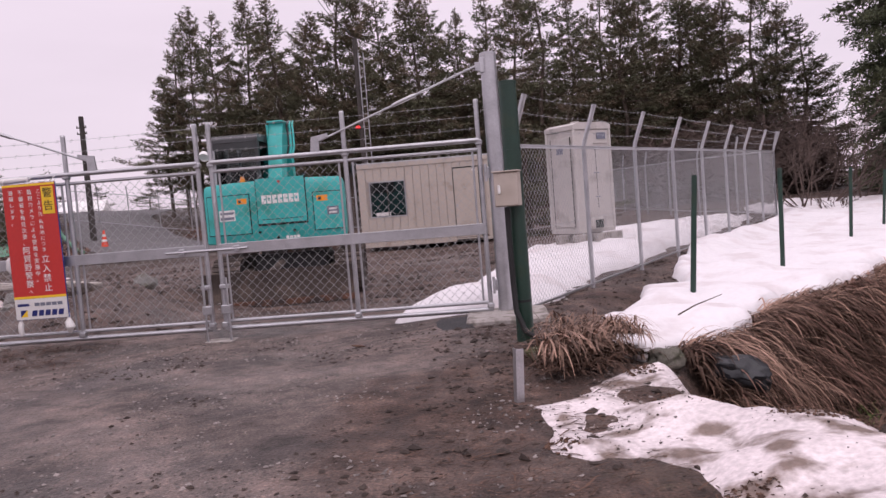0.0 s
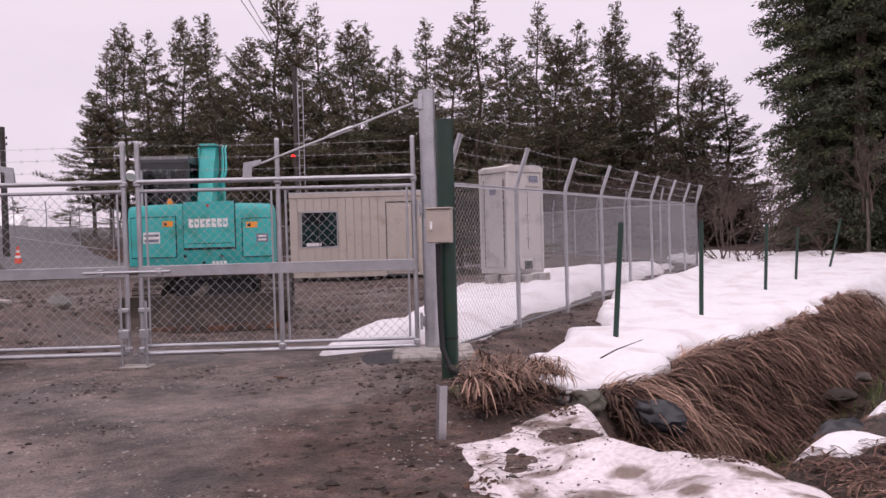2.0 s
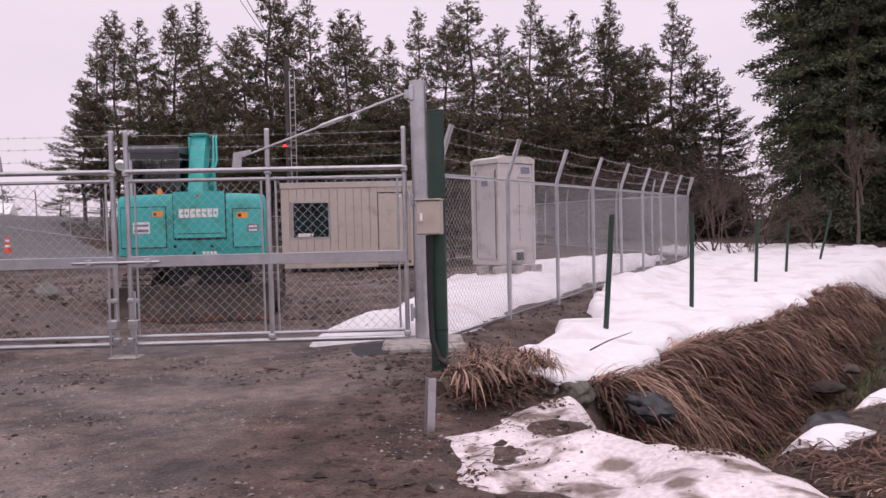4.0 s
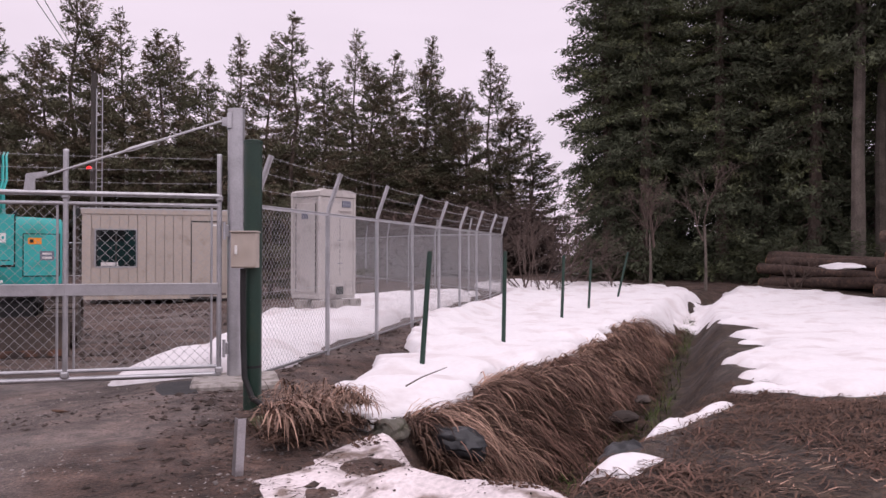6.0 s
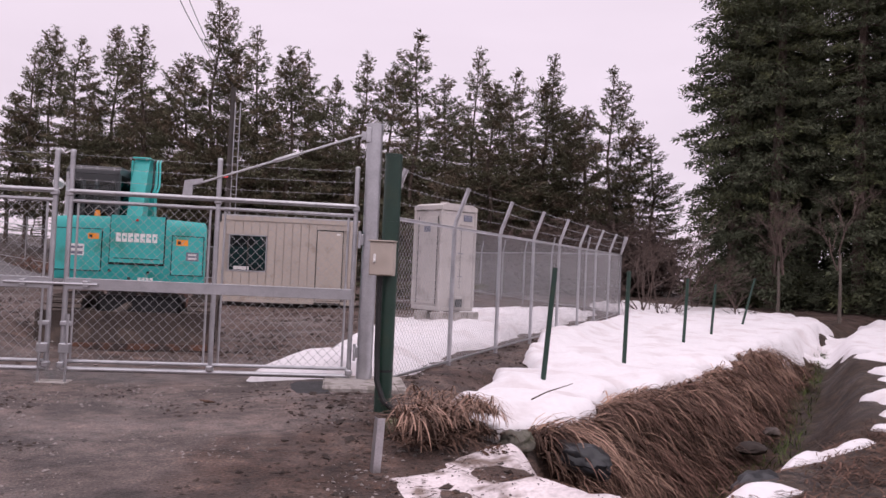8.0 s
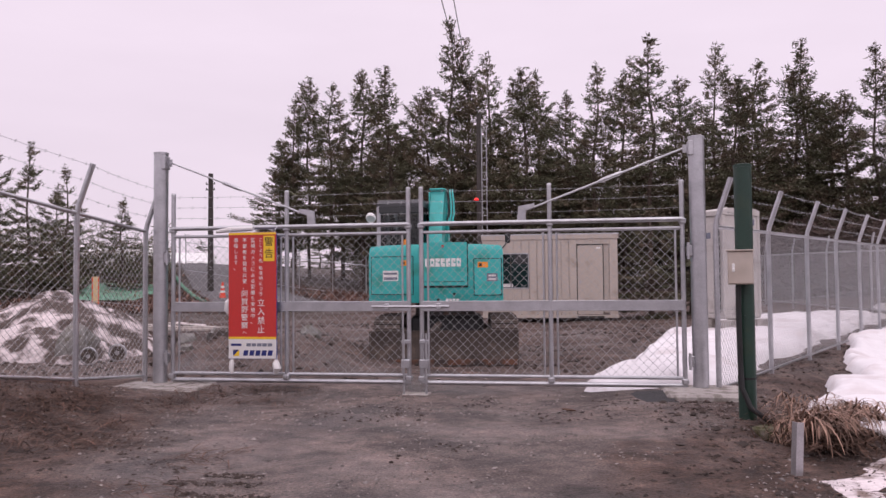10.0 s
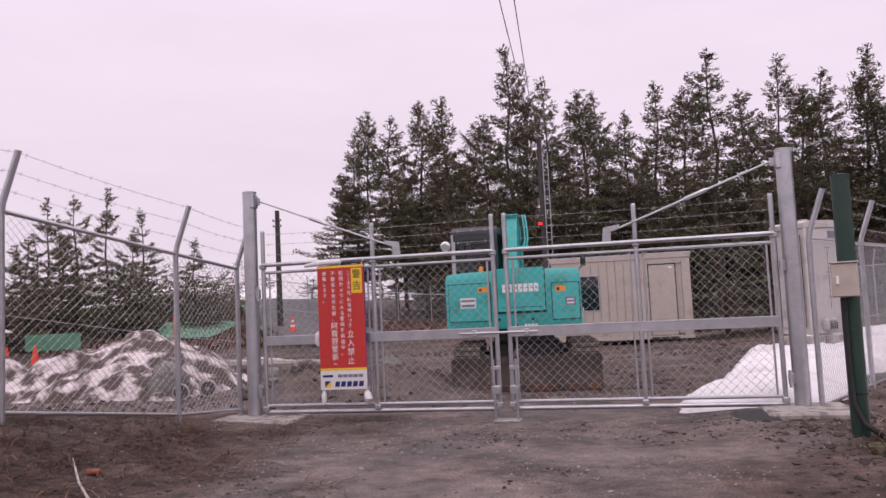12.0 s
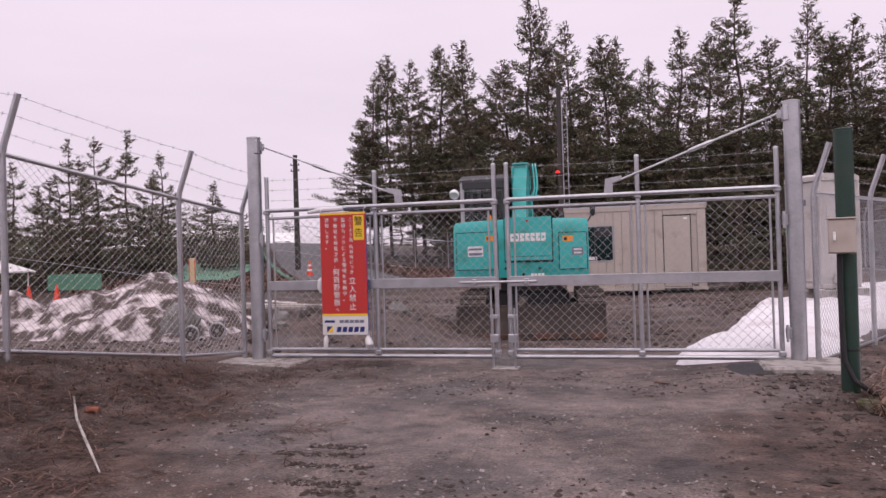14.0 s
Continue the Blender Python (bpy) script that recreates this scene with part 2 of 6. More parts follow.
def lines_of(a, b, step, far):
    out = [a - (1.14**k - 1) * 1.6 for k in range(46, 0, -1)] + list(np.arange(a, b, step)) + [b + (1.14**k - 1) * 1.6 for k in range(46)]
    return np.array([v for v in out if abs(v) < far])


def ground_material():
    """Wet asphalt and gravel on the drive, brown earth elsewhere, thin grass on the banks."""
    m = bpy.data.materials.new("earth_and_gravel")
    m.use_nodes = True
    n, l = m.node_tree.nodes, m.node_tree.links
    b = n["Principled BSDF"]
    tc, zone = n.new("ShaderNodeTexCoord"), n.new("ShaderNodeAttribute")
    zone.attribute_name = "zone"
    sep = n.new("ShaderNodeSeparateColor")
    l.new(zone.outputs["Color"], sep.inputs[0])

    def noise_of(scale, detail=6):
        k = n.new("ShaderNodeTexNoise")
        k.inputs["Scale"].default_value, k.inputs["Detail"].default_value = scale, detail
        l.new(tc.outputs["Object"], k.inputs["Vector"])
        return k.outputs["Fac"]

    def ramp(value, stops):
        r = n.new("ShaderNodeValToRGB")
        r.color_ramp.elements[0].position, r.color_ramp.elements[0].color = stops[0][0], (*stops[0][1], 1)
        r.color_ramp.elements[1].position, r.color_ramp.elements[1].color = stops[-1][0], (*stops[-1][1], 1)
        for p, c in stops[1:-1]:
            r.color_ramp.elements.new(p).color = (*c, 1)
        l.new(value, r.inputs[0])
        return r.outputs[0]

    def mix(fac, a, c, mode="MIX"):
        k = n.new("ShaderNodeMix")
        k.data_type, k.blend_type = "RGBA", mode
        if isinstance(fac, float):
            k.inputs[0].default_value = fac
        else:
            l.new(fac, k.inputs[0])
        l.new(a, k.inputs[6])
        l.new(c, k.inputs[7])
        return k.outputs[2]

    grit = ramp(noise_of(55, 8), [(0.3, (0.4, 0.4, 0.4)), (0.46, (0.95, 0.95, 0.95)), (0.58, (1.1, 1.1, 1.1)), (0.72, (2.0, 1.9, 1.85))])
    drive = ramp(noise_of(1.1, 7), [(0.36, (0.062, 0.05, 0.047)), (0.48, (0.112, 0.089, 0.081)), (0.66, (0.18, 0.139, 0.124))])
    earth = ramp(noise_of(2.6, 8), [(0.3, (0.030, 0.018, 0.014)), (0.5, (0.074, 0.046, 0.036)), (0.7, (0.135, 0.092, 0.075))])
    grass = ramp(noise_of(6, 8), [(0.35, (0.02, 0.012, 0.009)), (0.5, (0.043, 0.028, 0.020)), (0.66, (0.07, 0.047, 0.031)), (0.8, (0.055, 0.058, 0.022))])
    col = mix(sep.outputs[0], earth, drive)
    col = mix(sep.outputs[1], col, grass)
    patches = ramp(noise_of(7, 6), [(0.3, (0.55, 0.54, 0.54)), (0.5, (1, 1, 1)), (0.7, (1.35, 1.3, 1.28))])
    col = mix(1.0, col, patches, "MULTIPLY")
    col = mix(1.0, col, grit, "MULTIPLY")
    l.new(col, b.inputs["Base Color"])
    rr = n.new("ShaderNodeMapRange")
    rr.inputs["From Min"].default_value, rr.inputs["From Max"].default_value = 0.35, 0.6
    rr.inputs["To Min"].default_value, rr.inputs["To Max"].default_value = 0.5, 0.95
    l.new(noise_of(0.7, 4), rr.inputs["Value"])
    l.new(rr.outputs[0], b.inputs["Roughness"])
    bp = n.new("ShaderNodeBump")
    bp.inputs["Strength"].default_value, bp.inputs["Distance"].default_value = 0.9, 0.035
    l.new(noise_of(38, 8), bp.inputs["Height"])
    l.new(bp.outputs[0], b.inputs["Normal"])
    return m


gx, gy = lines_of(-9, 15, 0.085, 500), lines_of(-9.5, 12, 0.085, 500)
GX, GY = np.meshgrid(gx, gy)
GZ = ground_z(GX, GY)
nx, ny = len(gx), len(gy)
idx = np.arange(nx * ny).reshape(ny, nx)
quads = np.stack([idx[:-1, :-1], idx[:-1, 1:], idx[1:, 1:], idx[1:, :-1]], -1).reshape(-1, 4)
gm = fast_mesh("ground", np.stack([GX, GY, GZ], -1).reshape(-1, 3), quads, ground_material(), True)
edge = rough(GX, GY, 1.1, 11, 4)
drive = smooth01(2.75, 2.05, GX + 1.0 * edge - 0.35 * smooth01(-3, -0.3, GY)) * smooth01(-2.5, -1.6, GX + 1.1 * edge - 0.55 * np.clip(-GY - 2.2, 0, 6)) * smooth01(1.4, 0.3, GY + edge)
drive = np.maximum(drive, smooth01(-3.1, -2.5, GX) * smooth01(2.9, 2.3, GX) * smooth01(-1.9, -0.9, GY + edge) * smooth01(1.0, 0.2, GY))
drive = np.maximum(drive, 0.45 * smooth01(0, 1, GY) * smooth01(16, 10, GY) * smooth01(0.15, -0.2, edge) * smooth01(9, 5, np.abs(GX)))
grass = smooth01(4.4, 5.2, GX - 0.55 * (GY + 3) + 1.2 * edge) * smooth01(16, 12, GY)
grass = np.maximum(grass, smooth01(-4, -8, GX) * smooth01(12, 18, GY))
zone = gm.color_attributes.new("zone", "FLOAT_COLOR", "POINT")
zone.data.foreach_set("color", np.stack([drive, grass, 0 * drive, 0 * drive + 1], -1).astype(np.float32).ravel())
tagged(new("ground", gm), "brown earth and worn gravel drive, wet after thaw", "ground", kind="structure")


# ---- snow ----
def snow(name, label, outline, height, step=0.07, ragged=0.16, seed=1, lumps=0.06, material=SNOW, mound=0.0, slope=0.14):
    """A lying sheet of snow with a ragged, rounded rim."""
    o = np.array(outline, float)
    x, y = np.meshgrid(np.arange(o[:, 0].min() - 0.3, o[:, 0].max() + 0.3, step), np.arange(o[:, 1].min() - 0.3, o[:, 1].max() + 0.3, step))
    d, _ = along(x, y, [tuple(p) for p in outline] + [tuple(outline[0])])
    inside = np.zeros(x.shape, bool)
    for (ax, ay), (bx, by) in zip(outline, list(outline[1:]) + [outline[0]]):
        cross = ((ay > y) != (by > y)) & (x < (bx - ax) * (y - ay) / (by - ay + 1e-12) + ax)
        inside ^= cross
    d = np.where(inside, d, -d) + ragged * 2 * rough(x, y, 0.75, seed, 4)
    rim = 1 - np.exp(-np.clip(d, 0, None) / slope)
    z = ground_z(x, y) - 0.02 - 0.05 * (d <= 0) + rim * (height + lumps * 2 * rough(x, y, 0.9, seed + 5, 4)) + mound * smooth01(0, 1.6, d) * (1 + 0.8 * rough(x, y, 1.4, seed + 9))
    idx = np.arange(x.size).reshape(x.shape)
    q = np.stack([idx[:-1, :-1], idx[:-1, 1:], idx[1:, 1:], idx[1:, :-1]], -1).reshape(-1, 4)
    q = q[(d.ravel()[q] > 0).any(1)]
    used = np.unique(q)
    back = np.zeros(x.size, int)
    back[used] = np.arange(len(used))
    me = fast_mesh(name, np.stack([x, y, z], -1).reshape(-1, 3)[used], back[q], material, True)
    return tagged(new(name, me), label, "snow", kind="stuff")


SNOW_BANK = [(3.95, -0.9), (3.9, -2.1), (4.08, -2.6), (4.3, -2.5), (4.48, -2.05), (4.85, -1.6), (5.42, -0.68), (6.3, 0.35), (7.2, 1.1), (8.5, 2.75), (9.5, 4.2), (10.5, 5.6), (12.3, 7.0),
     (14.6, 9.6), (17.2, 12.6), (17.5, 17.5), (14, 21), (12.3, 20), (12.0, 16), (9.4, 10.4), (8.0, 8.2), (6.5, 5.2), (5.7, 2.9), (5.3, 1.6), (4.9, 1.0), (4.4, 0.35)]
snow("snow_bank", "thick white old snow lying beside the mesh fence", SNOW_BANK, 0.22, 0.055, seed=2, ragged=0.22, lumps=0.07, slope=0.07)
snow("snow_field", "white snow behind the mesh fence round the grey toilet cubicle", [(1.85, 0.15), (2.15, 1.5), (2.8, 2.9), (2.9, 4.6), (3.6, 7.5), (4.3, 9.8), (8, 15.5), (11, 15.5), (6.7, 7.2), (5.2, 4.2), (4.25, 2.0), (3.75, 0.8), (3.2, 0.35)], 0.2, 0.075, seed=8, mound=0.04, lumps=0.09)
dirty = snow("dirty_snow", "soiled melting snow heap at the ditch head", [(3.12, -3.7), (3.4, -3.55), (3.62, -3.2), (3.9, -2.9), (4.15, -2.8), (4.35, -3.1), (4.45, -3.8), (4.7, -4.3), (4.85, -4.9), (4.8, -5.8), (3.8, -5.8), (3.55, -5.0), (3.25, -4.55), (3.2, -4.1)], 0.13, 0.035, seed=4, lumps=0.1, ragged=0.05, material=DIRTYSNOW, slope=0.09)
snow("snow_field", "wide white snow before the stacked logs", [(8.2, -1.25), (8.5, -1.4), (8.9, -1.9), (10.4, -2.0), (16, -4), (24, 3), (22, 11), (20.6, 15.5), (14.6, 9.8), (14.2, 7.9), (12.85, 4.78), (10.65, 1.47), (9.38, 0.05)], 0.12, 0.085, seed=6, ragged=0.42)
snow("snow_strip", "narrow strip of melting snow on the ditch bank", [(5.9, -3.45), (6.45, -3.1), (6.95, -2.65), (7.9, -1.8), (7.6, -1.75), (6.65, -2.4), (6.1, -2.95)], 0.1, 0.04, seed=12, ragged=0.07)
snow("snow_strip", "small patch of melting snow on the ditch bank", [(4.95, -4.1), (5.25, -3.8), (5.6, -3.7), (5.75, -3.95), (5.3, -4.25)], 0.1, 0.04, seed=13, ragged=0.07)
snow("snow_lump", "small lump of leftover snow on the gravel", [(2.78, -3.72), (2.95, -3.6), (3.08, -3.68), (2.95, -3.8)], 0.07, 0.02, seed=15, ragged=0.03, slope=0.05)
snow("dirty_snow_heap", "ploughed heap of dirty snow mixed with earth", [(-11.5, 2.9), (-8.5, 2.6), (-6.2, 2.5), (-5.5, 2.9), (-5.6, 5.0), (-7.5, 7.2), (-11, 7.5)], 0.3, 0.085, seed=21, ragged=0.3, lumps=0.16, material=HEAPSNOW, mound=0.55, slope=0.35)
snow("snow_strip", "thin rest of dirty snow on the yard", [(-10.3, 12.9), (-9.4, 12.7), (-9.0, 13.3), (-9.9, 13.6)], 0.12, 0.08, seed=23, ragged=0.15, material=DIRTYSNOW)

# ---- gate ----
def chain_link(u0, u1, z0, z1, place, pitch=0.085, r=0.0017):
    """Diagonal wires of a chain-link panel between u0..u1 and z0..z1; place(u, z, out) gives the point."""
    vs, fs = [], []
    for sign, out in ((1, 0.002), (-1, -0.002)):
        span = z1 - z0
        u = u0 - span
        k = math.floor(u / pitch)
        while k * pitch < u1 + span:
            a = k * pitch
            k += 1
            ua, ub = (a, a + span) if sign > 0 else (a, a - span)
            lo, hi = 0.0, 1.0
            for edge_u, keep_over in ((u0, True), (u1, False)):
                if (ua < edge_u) == (ub < edge_u):
                    if (ua < edge_u) == keep_over:
                        lo, hi = 1.0, 0.0
                    continue
                t = (edge_u - ua) / (ub - ua)
                if (ua < edge_u) == keep_over:
                    lo = max(lo, t)
                else:
                    hi = min(hi, t)
            if hi - lo < 0.01:
                continue
            p, q = [(ua + (ub - ua) * t, z0 + span * t) for t in (lo, hi)]
            i = len(vs)
            for w, z in (p, q):
                vs += [place(w, z, out + r), place(w - 0.87 * r * sign, z + 0.5 * r, out - r), place(w + 0.87 * r * sign, z - 0.5 * r, out - r)]
            fs += [(i, i + 1, i + 4, i + 3), (i + 1, i + 2, i + 5, i + 4), (i + 2, i, i + 3, i + 5)]
    return vs, fs


def mesh_part(name, spec, material, parent, label=""):
    vs, fs = spec
    return part(name, fast_mesh(name, vs, fs, material), material, parent, label)


def barbed(p, q, sag=0.02, barbs=0.16):
    """A strand of barbed wire from p to q."""
    m, p, q = Mesh(), Vector(p), Vector(q)
    n = 8
    pts = [p.lerp(q, t / n) - Vector((0, 0, 4 * sag * (t / n) * (1 - t / n))) for t in range(n + 1)]
    m.tube(pts, 0.0022, 4, False)
    count = int((q - p).length / barbs)
    for k in range(count):
        t = (k + 0.5) / count
        c = p.lerp(q, t) - Vector((0, 0, 4 * sag * t * (1 - t)))
        a = Vector((0.6, 0.3, 1)).normalized() * 0.022
        b = Vector((-0.6, 0.4, 1)).normalized() * 0.022
        m.tube([c - a, c + a], 0.0018, 3, False)
        m.tube([c - b, c + b], 0.0018, 3, False)
    return m


GATE_POST_R = 0.085
def gate_post(x, top, name_label):
    t = thing("gate_post", name_label, "post", "gate posts", pose(x, 0, 0))
    m = Mesh().tube([(0, 0, -0.1), (0, 0, top - 0.02)], GATE_POST_R, 24)
    part("pole", m, GALV, t)
    part("cap", Mesh().tube([(0, 0, top - 0.02), (0, 0, top), (0, 0, top + 0.006)], [0.089, 0.089, 0.07], 24), GALV, t)
    s = 1 if x < 0 else -1
    br = Mesh().box((s * 0.11, 0, top - 0.13), (0.07, 0.012, 0.09), 0.003).tube([(s * 0.14, -0.03, top - 0.13), (s * 0.14, 0.03, top - 0.13)], 0.012, 8)
    br.box((s * 0.07, -0.02, top - 0.13), (0.05, 0.13, 0.16), 0.006)
    part("stay_bracket", br, GALV, t)
    for hz in (0.3, 1.5):
        h = Mesh().box((s * 0.1, -0.03, hz), (0.06, 0.05, 0.12), 0.008).tube([(s * 0.115, -0.06, hz - 0.09), (s * 0.115, -0.06, hz + 0.09)], 0.016, 8)
        part("hinge", h, GALV, t)
    return t


post_west = gate_post(-3.15, 2.79, "round galvanised steel gate post on a concrete foot")
post_east = gate_post(3.15, 2.755, "round galvanised steel gate post on a concrete foot")


def gate_leaf(s):
    """One leaf; s is -1 for the leaf hung on the west post."""
    t = thing("gate_leaf", "galvanised tube gate leaf with chain-link mesh, closed", "gate", "gate leaves")
    inner, outer = s * 0.075, s * 2.985
    lo, hi = min(inner, outer), max(inner, outer)
    for u in (inner, s * 1.545, outer):
        part("upright", Mesh().tube([(u, 0, 0.02), (u, 0, 2.27)], 0.026, 12).tube([(u, 0, 2.265), (u, 0, 2.285)], [0.03, 0.022], 12), GALV, t)
    for u in (inner, s * 1.545, outer):
        for z in (0.08, 1.83):
            part("clamp", Mesh().box((u, -0.012, z), (0.075, 0.075, 0.06), 0.012), GALV, t)
    part("top_rail", Mesh().tube([(lo, -0.03, 1.85), (hi, -0.03, 1.85)], 0.026, 12), GALV, t)
    part("mesh_rail", Mesh().tube([(lo, 0, 1.755), (hi, 0, 1.755)], 0.019, 10), GALV, t)
    part("bottom_rail", Mesh().tube([(lo, 0, 0.035), (hi, 0, 0.035)], 0.026, 12), GALV, t)
    part("bottom_mesh_rail", Mesh().tube([(lo, 0, 0.115), (hi, 0, 0.115)], 0.019, 10), GALV, t)
    part("middle_rail", Mesh().box(((lo + hi) / 2, 0, 0.955), (hi - lo, 0.05, 0.022), 0.004).box(((lo + hi) / 2, -0.02, 0.905), (hi - lo, 0.008, 0.1), 0.003).box(((lo + hi) / 2, 0, 0.858), (hi - lo, 0.05, 0.016), 0.004), GALV, t)
    for u in (inner, s * 1.545, outer):
        for w in (-0.075, 0.075):
            if lo < u + w < hi:
                part("mesh_bar", Mesh().tube([(u + w, 0.01, 0.115), (u + w, 0.01, 1.755)], 0.012, 8), GALV, t)
    for a, b in ((inner, s * 1.545), (s * 1.545, outer)):
        a, b = min(a, b) + 0.08, max(a, b) - 0.08
        for z0, z1 in ((0.125, 0.85), (0.97, 1.75)):
            mesh_part("chain_link", chain_link(a, b, z0, z1, lambda u, z, o: (u, o + 0.012, z), 0.1, 0.0019), WIRE, t)
    for z in (1.98, 2.11, 2.235):
        part("barbed_wire", barbed((lo, 0, z), (hi, 0, z), 0.015), WIRE, t)
    top = 2.66 if s > 0 else 2.69
    p, q = Vector((s * 3.01, 0, top - 0.03)), Vector((s * 1.3, -0.03, 1.99))
    part("stay_rod", Mesh().tube([p, q], 0.011, 8), GALV, t)
    part("turnbuckle", Mesh().tube([p.lerp(q, 0.38), p.lerp(q, 0.40), p.lerp(q, 0.52), p.lerp(q, 0.54)], [0.012, 0.022, 0.022, 0.012], 8), GALV, t)
    part("stay_plate", Mesh().profile([(q.x - s * 0.12, 1.86), (q.x - s * 0.02, 1.86), (q.x - s * 0.02, 1.98), (q.x + s * 0.08, 2.02), (q.x + s * 0.08, 2.06), (q.x - s * 0.1, 2.03)], "y", -0.045, -0.015), GALV, t)
    return t


leaf_west, leaf_east = gate_leaf(-1), gate_leaf(1)
for s in (-1, 1):
    part("drop_bolt", Mesh().tube([(s * 0.13, -0.05, -0.1), (s * 0.13, -0.05, 0.6)], 0.014, 8), GALV, leaf_west if s < 0 else leaf_east)
    part("bolt_guide", Mesh().box((s * 0.105, -0.03, 0.25), (0.11, 0.07, 0.1), 0.01), GALV, leaf_west if s < 0 else leaf_east)
    part("bolt_guide", Mesh().box((s * 0.105, -0.03, 0.5), (0.11, 0.05, 0.05), 0.01), GALV, leaf_west if s < 0 else leaf_east)
part("sliding_latch", Mesh().tube([(-0.5, -0.06, 0.905), (0.4, -0.06, 0.905)], 0.014, 8).box((-0.33, -0.045, 0.905), (0.06, 0.05, 0.07), 0.008).box((0.28, -0.045, 0.905), (0.06, 0.05, 0.07), 0.008), GALV, leaf_west)


part("footing", Mesh().box((0, -0.2, -0.18), (0.85, 0.8, 0.4), 0.025), CONCRETE, post_east, "weathered concrete footing")
part("footing", Mesh().box((0.15, -0.25, -0.2), (1.1, 0.7, 0.4), 0.025), CONCRETE, post_west, "weathered concrete footing")
tagged(part("threshold_block", Mesh().box((0, 0, -0.29), (0.34, 0.26, 0.4), 0.02), CONCRETE), "small concrete block under the gate bolts", "concrete block")

# ---- mesh fences ----
def fence(posts, label, lean, height=1.83, pitch=0.082, wire=0.0017):
    """A chain-link fence along posts (x, y, z of the ground), whose arms lean towards lean."""
    t = thing("mesh_fence", label, "fence")
    lean = Vector((*lean, 0)).normalized()
    heads = []
    for x, y, z in posts:
        b = Vector((x, y, z))
        elbow, tip = b + Vector((0, 0, height + 0.03)), b + Vector((0, 0, height + 0.53)) + lean * 0.17
        part("fence_post", Mesh().tube([b - Vector((0, 0, 0.15)), elbow - Vector((0, 0, 0.04)), elbow + (tip - elbow) * 0.1, tip], 0.03, 10), GALV, t)
        heads.append((b, elbow, tip))
    for (b0, e0, t0), (b1, e1, t1) in zip(heads, heads[1:]):
        for h, r in ((height, 0.021), (0.07, 0.018)):
            part("rail", Mesh().tube([b0 + Vector((0, 0, h)), b1 + Vector((0, 0, h))], r, 8), GALV, t)
        d = (b1 - b0)
        dirn = Vector((d.x, d.y, 0)).normalized()
        side = Vector((-dirn.y, dirn.x, 0))
        L = Vector((d.x, d.y, 0)).length
        mesh_part("chain_link", chain_link(0.03, L - 0.03, 0.08, height - 0.01, lambda u, z, o: b0 + dirn * u + side * (o + 0.02) + Vector((0, 0, z + d.z * u / L)), pitch, wire), WIRE, t)
        part("tension_wire", Mesh().tube([b0 + Vector((0, 0, height * 0.5)), b1 + Vector((0, 0, height * 0.5))], 0.003, 5), WIRE, t)
        for k in (0.3, 0.63, 0.96):
            part("barbed_wire", barbed(e0.lerp(t0, k), e1.lerp(t1, k), 0.02), WIRE, t)
    return t


FD = Vector((0.489, 0.872))
east = [(3.4 + 2 * k * FD.x - 0.06, 0.02 + 2 * k * FD.y + 0.0, -0.07 + 0.018 * k) for k in range(9)]
fence(east, "galvanised chain-link fence with three barbed strands on leaning arms", (0.9, -0.3))
fence([(-3.36, 0.02, 0.0), (-3.42, -1.25, 0.12), (-3.9, -3.2, 0.42), (-4.4, -5.2, 0.46)], "galvanised chain-link fence with leaning barbed wire arms", (0.9, 0.1))
fence([east[-1], (10.75, 16.0, 0.12), (10.2, 18.2, 0.15), (9.8, 20.6, 0.18), (9.5, 23.2, 0.2), (9.1, 26.0, 0.22), (8.7, 29.0, 0.25)], "galvanised chain-link fence closing the back of the yard", (0.3, -0.9), pitch=0.09)
far_posts = [(-22 + 2.0 * k, 37.2 - 0.35 * min(k, 4) + 0.25 * max(k - 4, 0)) for k in range(13)]
fence([(x, y, gz(x, y)) for x, y in far_posts], "galvanised chain-link fence below the pine trees", (0.2, -0.9), pitch=0.16, wire=0.0022)

# ---- more materials ----
def glass_material():
    m = mat("dark_glass", (0.012, 0.014, 0.015), 0.05, 0, 0.05, 1)
    m.node_tree.nodes["Principled BSDF"].inputs["Specular IOR Level"].default_value = 0.6
    return m


def glow(name, color, strength):
    m = bpy.data.materials.new(name)
    m.use_nodes = True
    b = m.node_tree.nodes["Principled BSDF"]
    b.inputs["Base Color"].default_value = (*color, 1)
    b.inputs["Emission Color"].default_value = (*color, 1)
    b.inputs["Emission Strength"].default_value = strength
    return m


def clear_glass():
    """A see-through pane whose gloss grows towards grazing angles."""
    m = bpy.data.materials.new("cab_glass")
    m.use_nodes = True
    n, l = m.node_tree.nodes, m.node_tree.links
    n.clear()
    out, mixer, see, gloss, fr = n.new("ShaderNodeOutputMaterial"), n.new("ShaderNodeMixShader"), n.new("ShaderNodeBsdfTransparent"), n.new("ShaderNodeBsdfGlossy"), n.new("ShaderNodeFresnel")
    see.inputs["Color"].default_value = (0.55, 0.6, 0.6, 1)
    gloss.inputs["Roughness"].default_value = 0.03
    fr.inputs["IOR"].default_value = 1.5
    l.new(fr.outputs[0], mixer.inputs[0])
    l.new(see.outputs[0], mixer.inputs[1])
    l.new(gloss.outputs[0], mixer.inputs[2])
    l.new(mixer.outputs[0], out.inputs[0])
    return m


